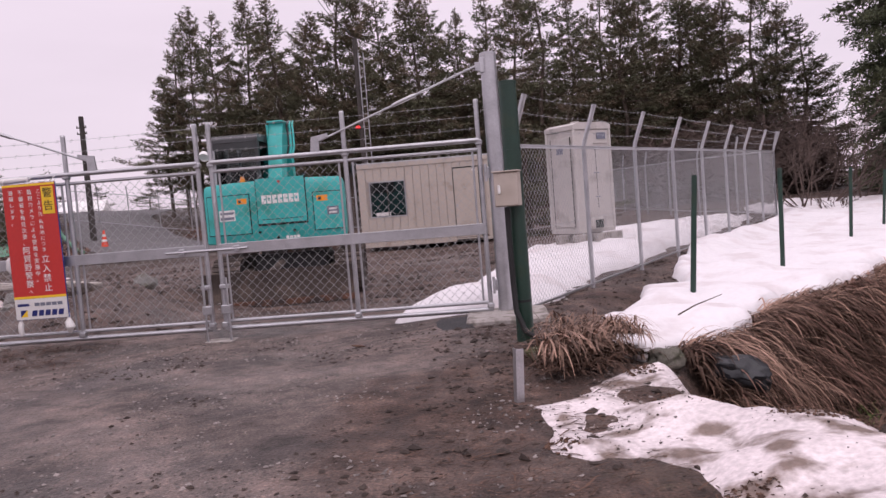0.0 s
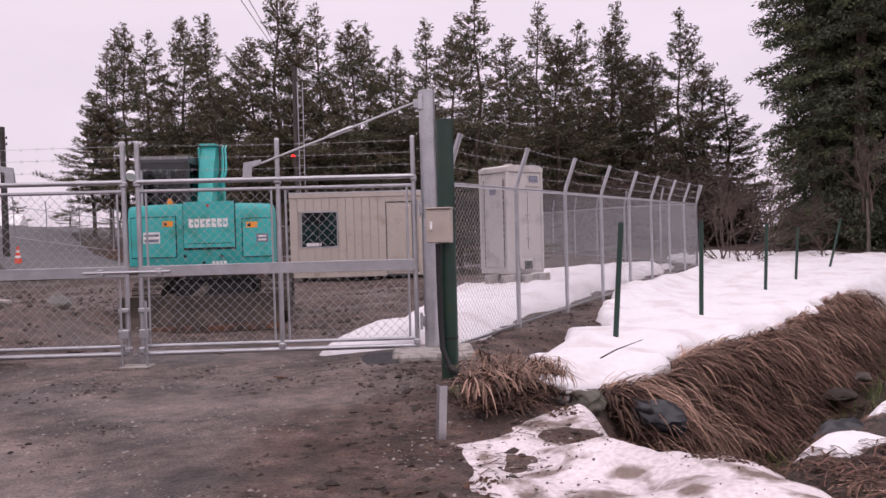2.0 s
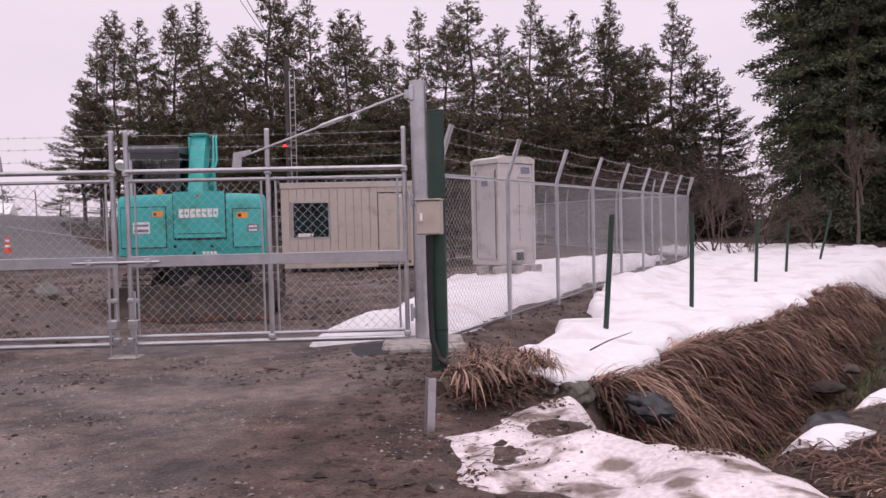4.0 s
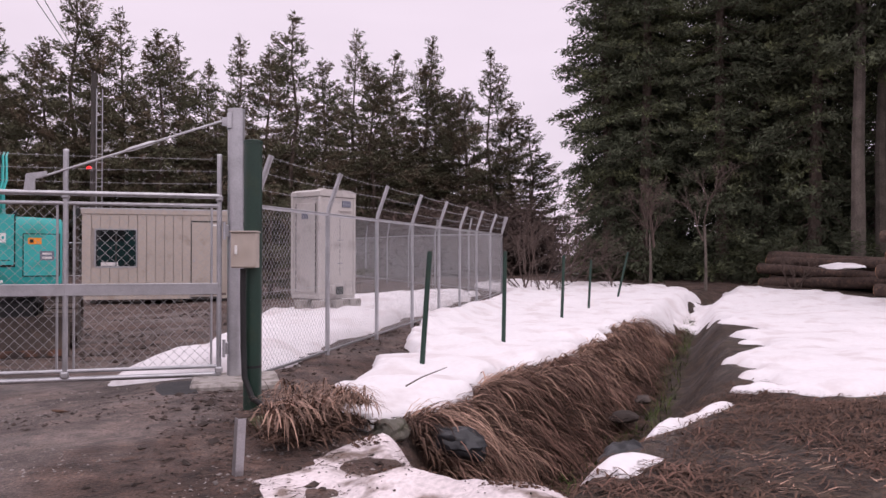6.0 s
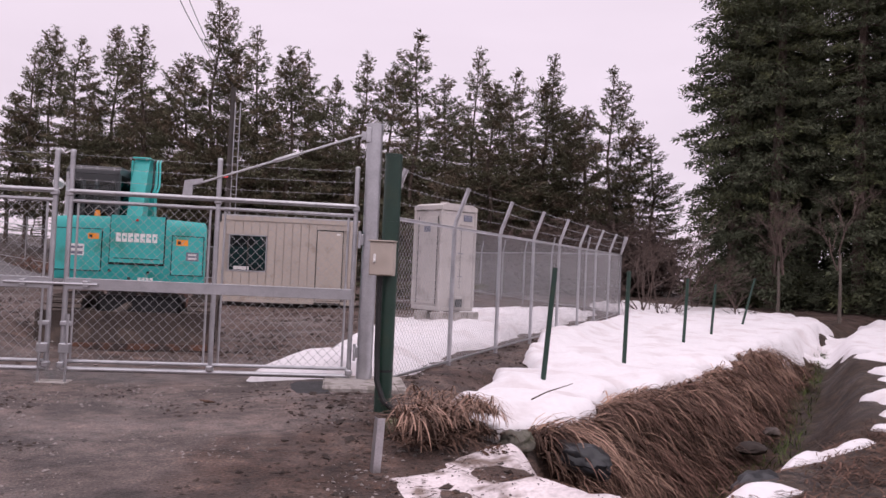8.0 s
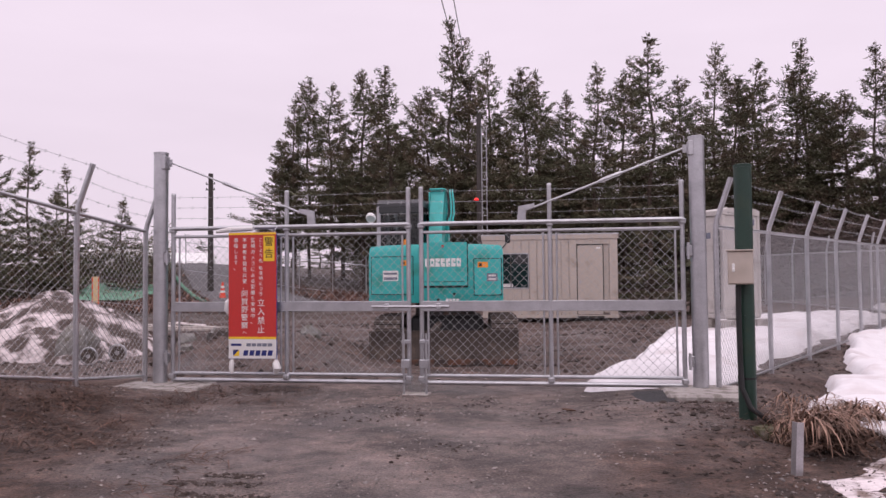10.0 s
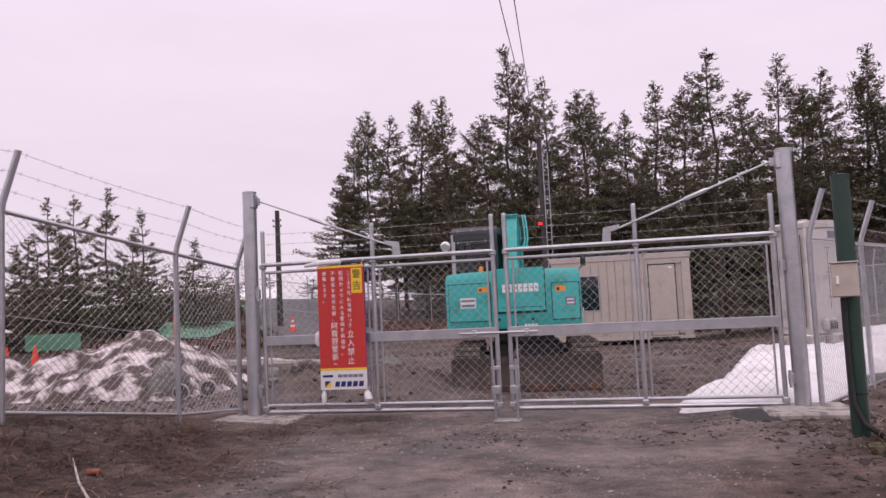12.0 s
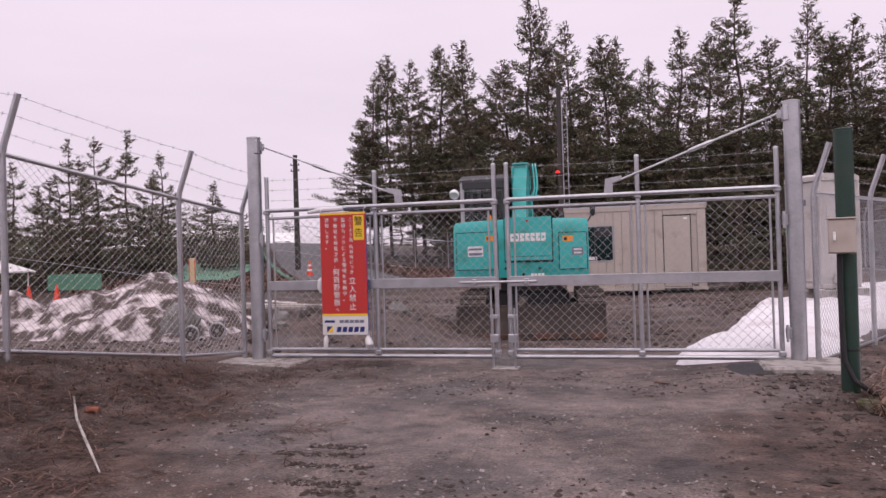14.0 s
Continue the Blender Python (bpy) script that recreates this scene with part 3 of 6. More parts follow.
GLASS = glass_material()
CLEAR = clear_glass()
WHITE = mat("white_paint", (0.78, 0.77, 0.76), 0.5, 0, 0.05, 4)
OFFWHITE = mat("white_vinyl", (0.70, 0.68, 0.67), 0.45, 0, 0.04, 3, 0, 30, (0.55, 0.52, 0.5), 0.1)
YELLOW = mat("yellow_vinyl", (0.85, 0.56, 0.03), 0.5, 0, 0.04, 4)
ORANGE = mat("orange_sticker", (0.85, 0.30, 0.02), 0.5, 0, 0.06, 8)
RED = mat("red_vinyl", (0.50, 0.032, 0.028), 0.42, 0, 0.05, 2, 0.03, 8, (0.52, 0.03, 0.022), 0.2)
BLUE = mat("blue_plastic", (0.02, 0.05, 0.28), 0.45, 0, 0.06, 3)
NAVY = mat("navy_print", (0.012, 0.02, 0.14), 0.5, 0, 0.04, 4)
INK = mat("black_print", (0.012, 0.012, 0.012), 0.6, 0, 0.05, 4)
GREYINK = mat("grey_print", (0.16, 0.17, 0.22), 0.6, 0, 0.05, 4)
SEAM = mat("dark_seam", (0.012, 0.018, 0.017), 0.8, 0, 0.1, 4)
RUST = mat("rusty_steel", (0.13, 0.062, 0.04), 0.85, 0.1, 0.3, 3, 0.3, 50, (0.06, 0.045, 0.04), 0.5)
MUDSTEEL = mat("muddy_steel", (0.07, 0.055, 0.048), 0.9, 0, 0.25, 3, 0.3, 40, (0.11, 0.085, 0.07), 0.4)
CABFRAME = mat("charcoal_paint", (0.035, 0.036, 0.038), 0.45, 0, 0.1, 3)
WOODPALE = mat("weathered_board", (0.42, 0.38, 0.35), 0.85, 0, 0.15, 4, 0.2, 40, (0.26, 0.23, 0.21), 0.4)
WOODFRESH = mat("cut_wood", (0.36, 0.20, 0.11), 0.85, 0, 0.2, 6, 0.2, 40, (0.22, 0.12, 0.07), 0.3)
LOGBARK = mat("log_bark", (0.062, 0.041, 0.033), 0.95, 0, 0.45, 5, 0.8, 30, (0.115, 0.072, 0.052), 0.3)
STRAW = mat("dry_grass", (0.3, 0.193, 0.145), 0.85, 0, 0.2, 2.5, island=0.75, spec=0.2)
# dark straw and litter; under the bank tufts its colour carries the shade between strands
STRAWDARK = mat("dark_and_shaded_straw", (0.085, 0.050, 0.036), 0.85, 0, 0.15, 2, island=0.65, spec=0.25)
GREENGRASS = mat("fresh_grass", (0.075, 0.105, 0.03), 0.8, 0, 0.15, 2, island=0.5, spec=0.2)
STONE = mat("gravel_stones", (0.20, 0.175, 0.165), 0.85, 0, 0.2, 9, island=0.55)
CLOD = mat("earth_clods", (0.05, 0.036, 0.03), 0.95, 0, 0.2, 9, island=0.4)
ROCK = mat("grey_rock", (0.20, 0.19, 0.18), 0.9, 0, 0.25, 5, 0.5, 30, (0.12, 0.11, 0.09), 0.4)
ASPHALT = mat("asphalt", (0.10, 0.095, 0.098), 0.85, 0, 0.15, 0.6, 0.4, 60, (0.14, 0.13, 0.13), 0.3)
NET = mat("green_netting", (0.10, 0.24, 0.16), 0.8, 0, 0.15, 1.2, 0.2, 20)
TWIG = mat("bare_twigs", (0.085, 0.060, 0.050), 0.9, 0, 0.2, 3, island=0.3)
TRUNKGREY = mat("grey_trunk", (0.12, 0.10, 0.085), 0.95, 0, 0.35, 2, 0.6, 25, (0.10, 0.085, 0.07), 0.4)
CONE = mat("orange_cone", (0.75, 0.07, 0.03), 0.5, 0, 0.08, 4)
REDLAMP = glow("red_beacon", (0.9, 0.02, 0.02), 1.3)
AMBER = mat("amber_lens", (0.7, 0.22, 0.03), 0.25, 0, 0.05, 4)


# ---- warning sign on the gate ----
SIGN_W, SIGN_H = 0.595, 1.49
sign = thing("warning_sign", "red warning board with white Japanese text tied to the gate", "sign", "", pose(-1.93, -0.105, 0.30, 0, 0, 0))
part("board", Mesh().box((0, 0.012, SIGN_H / 2), (SIGN_W, 0.02, SIGN_H), 0.003), BLUE, sign, "blue plastic backing board")
part("red_sheet", Mesh().box((0, -0.001, 0.24 + (SIGN_H - 0.24) / 2), (SIGN_W - 0.006, 0.004, SIGN_H - 0.246)), RED, sign)
part("yellow_line", Mesh().box((0, -0.003, 0.245), (SIGN_W - 0.006, 0.004, 0.026)), YELLOW, sign)
part("top_line", Mesh().box((0, -0.004, SIGN_H - 0.018), (SIGN_W - 0.006, 0.004, 0.024)), YELLOW, sign)
part("white_sheet", Mesh().box((0, -0.001, 0.117), (SIGN_W - 0.006, 0.004, 0.226)), OFFWHITE, sign)
part("yellow_panel", Mesh().box((0.205, -0.004, 1.295), (0.135, 0.004, 0.30)), YELLOW, sign)


def column(words, x, top, size, step, material):
    """One vertical column of writing; the characters stand below one another."""
    cu = bpy.data.curves.new("lettering", "FONT")
    cu.body = "\n".join(words)
    cu.size, cu.space_line, cu.align_x, cu.align_y = size, step / size, "CENTER", "TOP"
    cu.extrude = 0.0008
    cu.materials.append(material)
    ob = new("lettering", cu)
    ob.parent = sign
    ob.matrix_basis = pose(x, -0.0075, top, 90, 0, 0)


column("警告", 0.205, 1.425, 0.115, 0.14, INK)
column("ここより先", 0.105, 1.42, 0.052, 0.062, WHITE)
column("私有地につき", 0.105, 1.09, 0.052, 0.061, WHITE)
column("立入禁止", 0.108, 0.70, 0.095, 0.105, WHITE)
column("監視カメラによる警備を実施中。", 0.008, 1.42, 0.058, 0.0685, WHITE)
column("不審者を発見次第、", -0.095, 1.42, 0.058, 0.069, WHITE)
column("阿賀野警察", -0.095, 0.80, 0.088, 0.092, WHITE)
column("へ", -0.095, 0.33, 0.05, 0.05, WHITE)
column("通報します。", -0.205, 1.42, 0.055, 0.066, WHITE)
for k, (x, w, m) in enumerate(((-0.2, 0.13, NAVY), (-0.045, 0.055, GREYINK), (0.02, 0.055, GREYINK), (0.085, 0.055, GREYINK), (0.15, 0.055, GREYINK), (0.215, 0.055, GREYINK))):
    part("print_bar", Mesh().box((x, -0.0045, 0.165), (w, 0.003, 0.036 if k else 0.028)), m, sign)
part("print_square", Mesh().box((-0.2, -0.0045, 0.07), (0.075, 0.003, 0.075)), YELLOW, sign)
part("print_triangle", Mesh().profile([(-0.2375, 0.0325), (-0.2375, 0.1075), (-0.1625, 0.1075)], "y", -0.008, -0.005), NAVY, sign)
for k in range(5):
    x = -0.085 + 0.075 * k
    part("print_bar", Mesh().profile([(x - 0.03, 0.038), (x + 0.026, 0.038), (x + 0.038, 0.10), (x - 0.018, 0.10)], "y", -0.006, -0.003), NAVY, sign)
for x in (-0.28, 0.0, 0.28):
    part("tie", Mesh().tube([(x, 0.0, SIGN_H - 0.03), (x, -0.01, SIGN_H + 0.03), (x + 0.01, 0.07, SIGN_H + 0.07)], 0.004, 6), WHITE, sign)
for x, s in ((-0.265, 0), (0.28, 1)):
    part("sign_leg", Mesh().tube([(x, 0.03, -0.16), (x, 0.03, 0.04)], 0.018, 10), WHITE, sign)
    part("wrapping", Mesh().tube([(x, 0.02, -0.17), (x + 0.02 * s, 0.01, -0.11), (x, 0.02, -0.05), (x, 0.03, -0.02)], [0.02, 0.05 if s else 0.03, 0.042 if s else 0.03, 0.02], 9), OFFWHITE, sign, "crumpled white plastic wrapping")
part("wrapping", Mesh().tube([(-0.32, 0.05, 0.52), (-0.34, 0.04, 0.58), (-0.33, 0.04, 0.66), (-0.32, 0.05, 0.7)], [0.02, 0.035, 0.035, 0.015], 8), OFFWHITE, sign, "white plastic bag on the rail")
part("rolled_sheet", Mesh().tube([(-0.48, 0.06, 1.505), (-0.3, 0.05, 1.53), (-0.02, 0.06, 1.535)], [0.02, 0.035, 0.03], 9), OFFWHITE, sign, "rolled white sheet on the top rail")

# ---- cable post with control box ----
post = thing("cable_post", "dark green painted steel post on a mossy concrete block", "post", "", pose(3.265, -1.65, 0))
part("pole", Mesh().tube([(0, 0, -0.15), (0, 0, 2.185)], 0.075, 20), GREENPOST, post)
part("cap", Mesh().tube([(0, 0, 2.175), (0, 0, 2.2), (0, 0, 2.205)], [0.079, 0.079, 0.06], 20), GREENPOST, post)
for z in (0.32, 0.86, 1.5, 1.62):
    part("band", Mesh().tube([(0, 0, z), (0, 0, z + 0.02)], 0.0775, 20), GREENPOST if z > 0.4 else BLACK, post)
box = thing("control_box", "beige steel control box with a key handle on the green post", "control box", "", pose(3.2, -1.8, 1.29, 0, 0, -14))
part("body", Mesh().box((0, 0, 0), (0.205, 0.13, 0.285), 0.006), BEIGE, box)
part("lid", Mesh().box((0, -0.07, 0), (0.195, 0.016, 0.275), 0.005), BEIGE, box)
part("rain_hood", Mesh().box((0, -0.012, 0.148), (0.225, 0.16, 0.012), 0.004), BEIGE, box)
part("handle", Mesh().box((-0.055, -0.085, 0.0), (0.022, 0.016, 0.075), 0.005).box((-0.055, -0.097, -0.02), (0.014, 0.014, 0.03), 0.004), WHITE, box, "chrome key handle")
hose = Mesh().tube([(3.185, -1.76, 1.14), (3.185, -1.75, 0.9), (3.19, -1.745, 0.5), (3.2, -1.75, 0.25), (3.26, -1.79, 0.09), (3.38, -1.83, 0.0), (3.55, -1.84, -0.04), (3.72, -1.82, -0.05), (3.9, -1.78, -0.14)], 0.024, 10)
tagged(part("cable_conduit", hose, BLACK), "black corrugated cable conduit running into the ground", "conduit")
head = tagged(part("culvert_head", Mesh().box((0, 0, 0), (0.62, 0.5, 0.12), 0.02).box((-0.1, 0.06, -0.3), (0.4, 0.3, 0.5), 0.03), mat("mossy_concrete", (0.22, 0.19, 0.16), 0.95, 0, 0.25, 5, 0.5, 40, (0.07, 0.07, 0.03), 0.55)), "mossy concrete block at the culvert mouth", "concrete")
head.matrix_basis = pose(3.24, -1.72, -0.1, 0, 0, -3)
stake = tagged(part("survey_stake", Mesh().profile([(-0.025, -0.025), (0.025, -0.025), (0.025, -0.019), (-0.019, -0.019), (-0.019, 0.025), (-0.025, 0.025)], "z", -0.15, 0.3), GALV), "short galvanised angle stake driven in the gravel", "stake")
stake.matrix_basis = pose(3.12, -3.6, 0.0, 0, 3, 20)

MARK = [(5.242, 0.45, 0.094, 1.29), (7.02, 2.55, 0.025, 1.31), (9.57, 6.1, 0.05, 1.25), (11.6, 9.0, 0.07, 1.15), (13.82, 11.7, 0.36, 1.36)]
for x, y, lean, top in MARK:
    t = thing("marker_post", "leaning thin green steel marker post in the snow" if lean > 0.2 else "thin green steel marker post standing in the snow", "post", "green marker posts", pose(x, y, 0))
    part("pole", Mesh().tube([(-lean * 0.15, 0, -0.3), (lean, 0, top)], 0.031, 12), GREENPOST, t)
    part("cap", Mesh().tube([(lean, 0, top - 0.02), (lean, 0, top + 0.012)], [0.034, 0.026], 12), GREENPOST, t)

# ---- toilet cubicle ----
loo = thing("toilet_cubicle", "grey plastic toilet cubicle on concrete blocks in the snow", "cubicle", "", pose(4.87, 7.4, 0.44, 0, 0, 34))
LW, LD, LH = 0.94, 0.85, 2.02
def loo_box(c, s, b=0.0):
    return Mesh().box((c[0] + LW / 2, c[1] + LD / 2, c[2]), s, b)
part("body", loo_box((0, 0, LH / 2), (LW, LD, LH), 0.02), CABGREY, loo)
part("roof", Mesh().profile([(-0.03, LH), (LW + 0.03, LH), (LW + 0.03, LH + 0.09), (LW - 0.12, LH + 0.14), (0.12, LH + 0.14), (-0.03, LH + 0.09)], "y", -0.03, LD + 0.03), CABGREY, loo)
part("roof_vent", Mesh().tube([(LW * 0.45, LD * 0.5, LH + 0.12), (LW * 0.45, LD * 0.5, LH + 0.2)], 0.09, 14), CABGREY, loo)
part("base", loo_box((0, 0, -0.03), (LW + 0.04, LD + 0.04, 0.09), 0.012), CABGREY, loo)
for x in (0.0, LW):
    for y in (0.0, LD):
        part("corner_post", Mesh().box((x, y, LH / 2), (0.07, 0.07, LH), 0.02), CABGREY, loo)
# door side
part("door", Mesh().box((-0.012, LD * 0.47, LH * 0.48), (0.03, LD * 0.7, LH * 0.9), 0.008), CABGREY, loo)
part("door_seam", Mesh().box((-0.03, LD * 0.11, LH * 0.48), (0.006, 0.012, LH * 0.9)).box((-0.03, LD * 0.83, LH * 0.48), (0.006, 0.012, LH * 0.9)), SEAM, loo)
part("louvre", Mesh().box((-0.03, LD * 0.5, LH * 0.8), (0.01, 0.2, 0.12), 0.003), GREYINK, loo)
part("hatch", Mesh().box((-0.03, LD * 0.45, LH * 0.2), (0.012, 0.2, 0.11), 0.004), CABGREY, loo)
# wide side
part("vent_panel", Mesh().box((LW * 0.76, -0.012, LH * 0.93), (0.24, 0.02, 0.13), 0.006), GREYINK, loo)
part("vent_sill", Mesh().box((LW * 0.72, -0.025, LH * 0.86), (0.36, 0.04, 0.02), 0.004), CABGREY, loo)
part("panel_seam", Mesh().box((LW * 0.58, -0.004, LH * 0.5), (0.006, 0.006, LH * 0.6)), SEAM, loo)
for z in (0.32, 0.56, 0.8):
    for x in (0.54, 0.63):
        part("clip", Mesh().box((LW * x, -0.006, LH * z), (0.05, 0.012, 0.02), 0.003), GREYINK, loo)
part("pump_housing", Mesh().box((LW * 0.42, -0.08, 0.12), (0.3, 0.16, 0.24), 0.04), CABGREY, loo)
part("pump_grille", Mesh().box((LW * 0.42, -0.165, 0.1), (0.2, 0.012, 0.16), 0.004), SEAM, loo)
for x, y in ((0.0, -0.05), (0.45, -0.1), (0.85, -0.05), (-0.02, 0.45), (0.9, 0.6)):
    b = tagged(part("concrete_block", Mesh().box((0, 0, 0), (0.36, 0.2, 0.2), 0.015), CONCRETE), "grey concrete block under the toilet cubicle", "block", "blocks under the cubicle")
    b.matrix_basis = pose(4.87, 7.4, 0.25, 0, 0, 34) @ pose(x, y, 0, 0, 0, 8 * x)

# ---- site cabin ----
cabin = thing("site_cabin", "beige ribbed steel site cabin with a window and a door", "cabin", "", pose(-0.82, 15.3, -0.07))
CW, CD, CH = 4.15, 2.3, 2.62
part("core", Mesh().box((CW / 2, CD / 2 + 0.02, CH / 2 + 0.1), (CW - 0.02, CD - 0.04, CH - 0.25), 0.004), BEIGE, cabin)
x = 0.0
while x < CW - 0.05:
    w = min(0.243, CW - x)
    gaps = [(0.16, CH - 0.14)]
    if 0.34 - w * 0.6 < x < 1.44 - 0.02:
        gaps = [(0.16, 0.97), (2.07, CH - 0.14)]
    elif 2.9 - w * 0.6 < x < 3.72 - 0.02:
        gaps = [(2.32, CH - 0.14)]
    for z0, z1 in gaps:
        part("wall_panel", Mesh().box((x + w / 2, 0.0, (z0 + z1) / 2), (w - 0.012, 0.03, z1 - z0), 0.004), BEIGE, cabin)
    x += w
part("fascia", Mesh().box((CW / 2, -0.01, CH - 0.07), (CW + 0.04, 0.06, 0.14), 0.008), BEIGE, cabin)
part("roof", Mesh().box((CW / 2, CD / 2, CH + 0.01), (CW + 0.08, CD + 0.08, 0.04), 0.006), GALV, cabin)
part("floor_beam", Mesh().box((CW / 2, 0.0, 0.11), (CW + 0.02, 0.07, 0.09), 0.006), BEIGE, cabin)
for x in (0.3, 1.45, 2.6, 3.8):
    part("skid", Mesh().box((x, CD / 2, 0.02), (0.16, CD, 0.09), 0.008), DARKSTEEL, cabin)
win = part("window", Mesh().box((0.89, -0.012, 0.985), (1.1, 0.03, 0.035), 0.004).box((0.89, -0.012, 2.055), (1.1, 0.03, 0.035), 0.004).box((0.345, -0.012, 1.52), (0.035, 0.03, 1.04), 0.004).box((1.435, -0.012, 1.52), (0.035, 0.03, 1.04), 0.004), GALV, cabin, "aluminium window frame")
part("pane", Mesh().box((0.63, 0.002, 1.52), (0.53, 0.006, 1.03)), GLASS, win)
part("pane", Mesh().box((1.15, 0.008, 1.52), (0.53, 0.006, 1.03)), GLASS, win)
part("mullion", Mesh().box((0.89, -0.006, 1.52), (0.03, 0.02, 1.03), 0.003), DARKSTEEL, win)
part("sill_board", Mesh().box((0.72, 0.0, 1.07), (0.45, 0.004, 0.1)), OFFWHITE, win)
door = part("door", Mesh().box((3.31, -0.008, 1.23), (0.76, 0.03, 2.1), 0.005), BEIGE, cabin)
part("door_frame", Mesh().box((2.915, -0.012, 1.25), (0.018, 0.035, 2.15)).box((3.705, -0.012, 1.25), (0.018, 0.035, 2.15)).box((3.31, -0.012, 2.3), (0.8, 0.035, 0.025)), SEAM, cabin)
part("handle", Mesh().tube([(3.0, -0.04, 1.16), (3.0, -0.07, 1.16)], 0.035, 10), GALV, door, "round steel door knob")
part("label_plate", Mesh().box((3.56, -0.026, 2.2), (0.11, 0.004, 0.05)), WHITE, door)
part("step", Mesh().box((3.31, -0.12, 0.1), (0.8, 0.25, 0.06), 0.006), DARKSTEEL, cabin)

# ---- excavator ----
digger = thing("excavator", "turquoise tracked excavator with dozer blade parked behind the gate", "excavator", "", pose(-0.46, 5.3, -0.12))


def house_outline(grow=0.0, n=12):
    """Plan of the upper body: a bowed tail, straight flanks."""
    w, c = 1.19 + grow, -0.07
    back = [(c - w + 2 * w * k / n, -0.95 - grow + 0.24 * abs(2 * k / n - 1) ** 3) for k in range(n + 1)]
    return back + [(c + w * 0.97, -0.4), (c + w * 0.74, 1.2), (c - w, 1.2)]


def tail_y(x):
    return -0.95 + 0.24 * min(1, abs(x + 0.07) / 1.19) ** 3


body = Mesh()
ol = house_outline()
n = len(ol)
levels = [(0.93, 0.985), (0.955, 1.0), (1.78, 1.0), (1.9, 0.99), (1.94, 0.968)]
vs = [(x * k, y * k, z - (0.025 * (abs(x + 0.07) / 1.19) ** 3 if z > 1.8 else 0)) for z, k in levels for x, y in ol]
fs = [(a * n + i, a * n + (i + 1) % n, (a + 1) * n + (i + 1) % n, (a + 1) * n + i) for a in range(len(levels) - 1) for i in range(n)]
body.add(vs, fs + [tuple(range(n))[::-1], tuple(range((len(levels) - 1) * n, len(levels) * n))])
part("body", body, TURQ, digger)


def skin(x0, x1, z0, z1, out, material, name, steps=6, thick=0.02, label="", parent=None):
    """A panel that follows the bowed tail."""
    m = Mesh()
    xs = [x0 + (x1 - x0) * k / steps for k in range(steps + 1)]
    front = [(x, tail_y(x) - out, z) for z in (z0, z1) for x in xs]
    back = [(x, tail_y(x) - out + thick, z) for z in (z0, z1) for x in xs]
    k = steps + 1
    q = []
    for i in range(steps):
        q += [(i, i + 1, k + i + 1, k + i), (2 * k + i, 3 * k + i, 3 * k + i + 1, 2 * k + i + 1), (i, 2 * k + i, 2 * k + i + 1, i + 1), (k + i, k + i + 1, 3 * k + i + 1, 3 * k + i)]
    q += [(0, k, 3 * k, 2 * k), (steps, 2 * k + steps, 3 * k + steps, k + steps)]
    m.add(front + back, q)
    return part(name, m, material, parent or digger, label)


skin(-0.30, 0.535, 1.19, 1.96, 0.012, SEAM, "hood_gap", 5)
hood = skin(-0.285, 0.52, 1.225, 1.965, 0.03, TURQ, "engine_hood", 5, 0.04)
skin(-0.27, 0.505, 1.2, 1.235, 0.02, SEAM, "hood_slot", 4)
skin(-0.23, 0.47, 1.285, 1.295, 0.0325, SEAM, "crease", 4, 0.004, "", hood)
skin(-0.23, 0.47, 1.3, 1.745, 0.034, TURQ, "hood_panel", 4, 0.01, "", hood)
for x0, x1, z0, z1 in ((-1.21, -0.41, 1.07, 1.74), (0.63, 1.1, 1.05, 1.69)):
    skin(x0, x1, z0, z1, 0.008, SEAM, "door_gap", 6)
    d = skin(x0 + 0.014, x1 - 0.014, z0 + 0.014, z1 - 0.014, 0.018, TURQ, "side_door", 6)
    side = 1 if x0 > 0 else -1
    a = x0 + 0.05 if side > 0 else x1 - 0.24
    skin(a + 0.02, a + 0.19, 1.53 if side > 0 else 1.575, 1.625 if side > 0 else 1.665, 0.022, ORANGE, "warning_sticker", 2, 0.006, "orange warning sticker", d)
    skin(a + 0.04, a + 0.09, 1.55 if side > 0 else 1.595, 1.6 if side > 0 else 1.64, 0.0245, INK, "sticker_print", 1, 0.003, "", d)
skin(-0.97, -0.68, 1.31, 1.49, 0.022, WHITE, "data_sticker", 3, 0.006, "white data sticker")
for k in range(2):
    skin(-0.95, -0.70, 1.33 + 0.09 * k, 1.375 + 0.08 * k, 0.0245, GREYINK, "sticker_print", 3, 0.003)
skin(0.85, 1.03, 1.29, 1.43, 0.022, GREYINK, "number_plate", 3, 0.006, "dark plate with unreadable print")
skin(0.88, 1.0, 1.375, 1.405, 0.0245, OFFWHITE, "plate_print", 2, 0.003)
skin(0.88, 1.0, 1.315, 1.345, 0.0245, OFFWHITE, "plate_print", 2, 0.003)
for k in range(7):
    x0 = -0.2 + 0.091 * k
    skin(x0, x0 + 0.074, 1.55, 1.69, 0.037, WHITE, "maker_mark", 1, 0.004)
    if k in (1, 6):
        skin(x0 + 0.022, x0 + 0.052, 1.6, 1.645, 0.0385, TURQ, "maker_mark_gap", 1, 0.002)
    else:
        skin(x0 + 0.04, x0 + 0.074, 1.61, 1.632, 0.0385, TURQ, "maker_mark_gap", 1, 0.002)
for k in range(4):
    skin(0.15 + 0.06 * k, 0.195 + 0.06 * k, 0.955, 1.0, 0.004, WHITE, "model_mark", 1, 0.004)
part("hood_lock", Mesh().tube([(0.11, -1.0, 1.9), (0.11, -0.972, 1.9)], 0.022, 10), RED, digger)
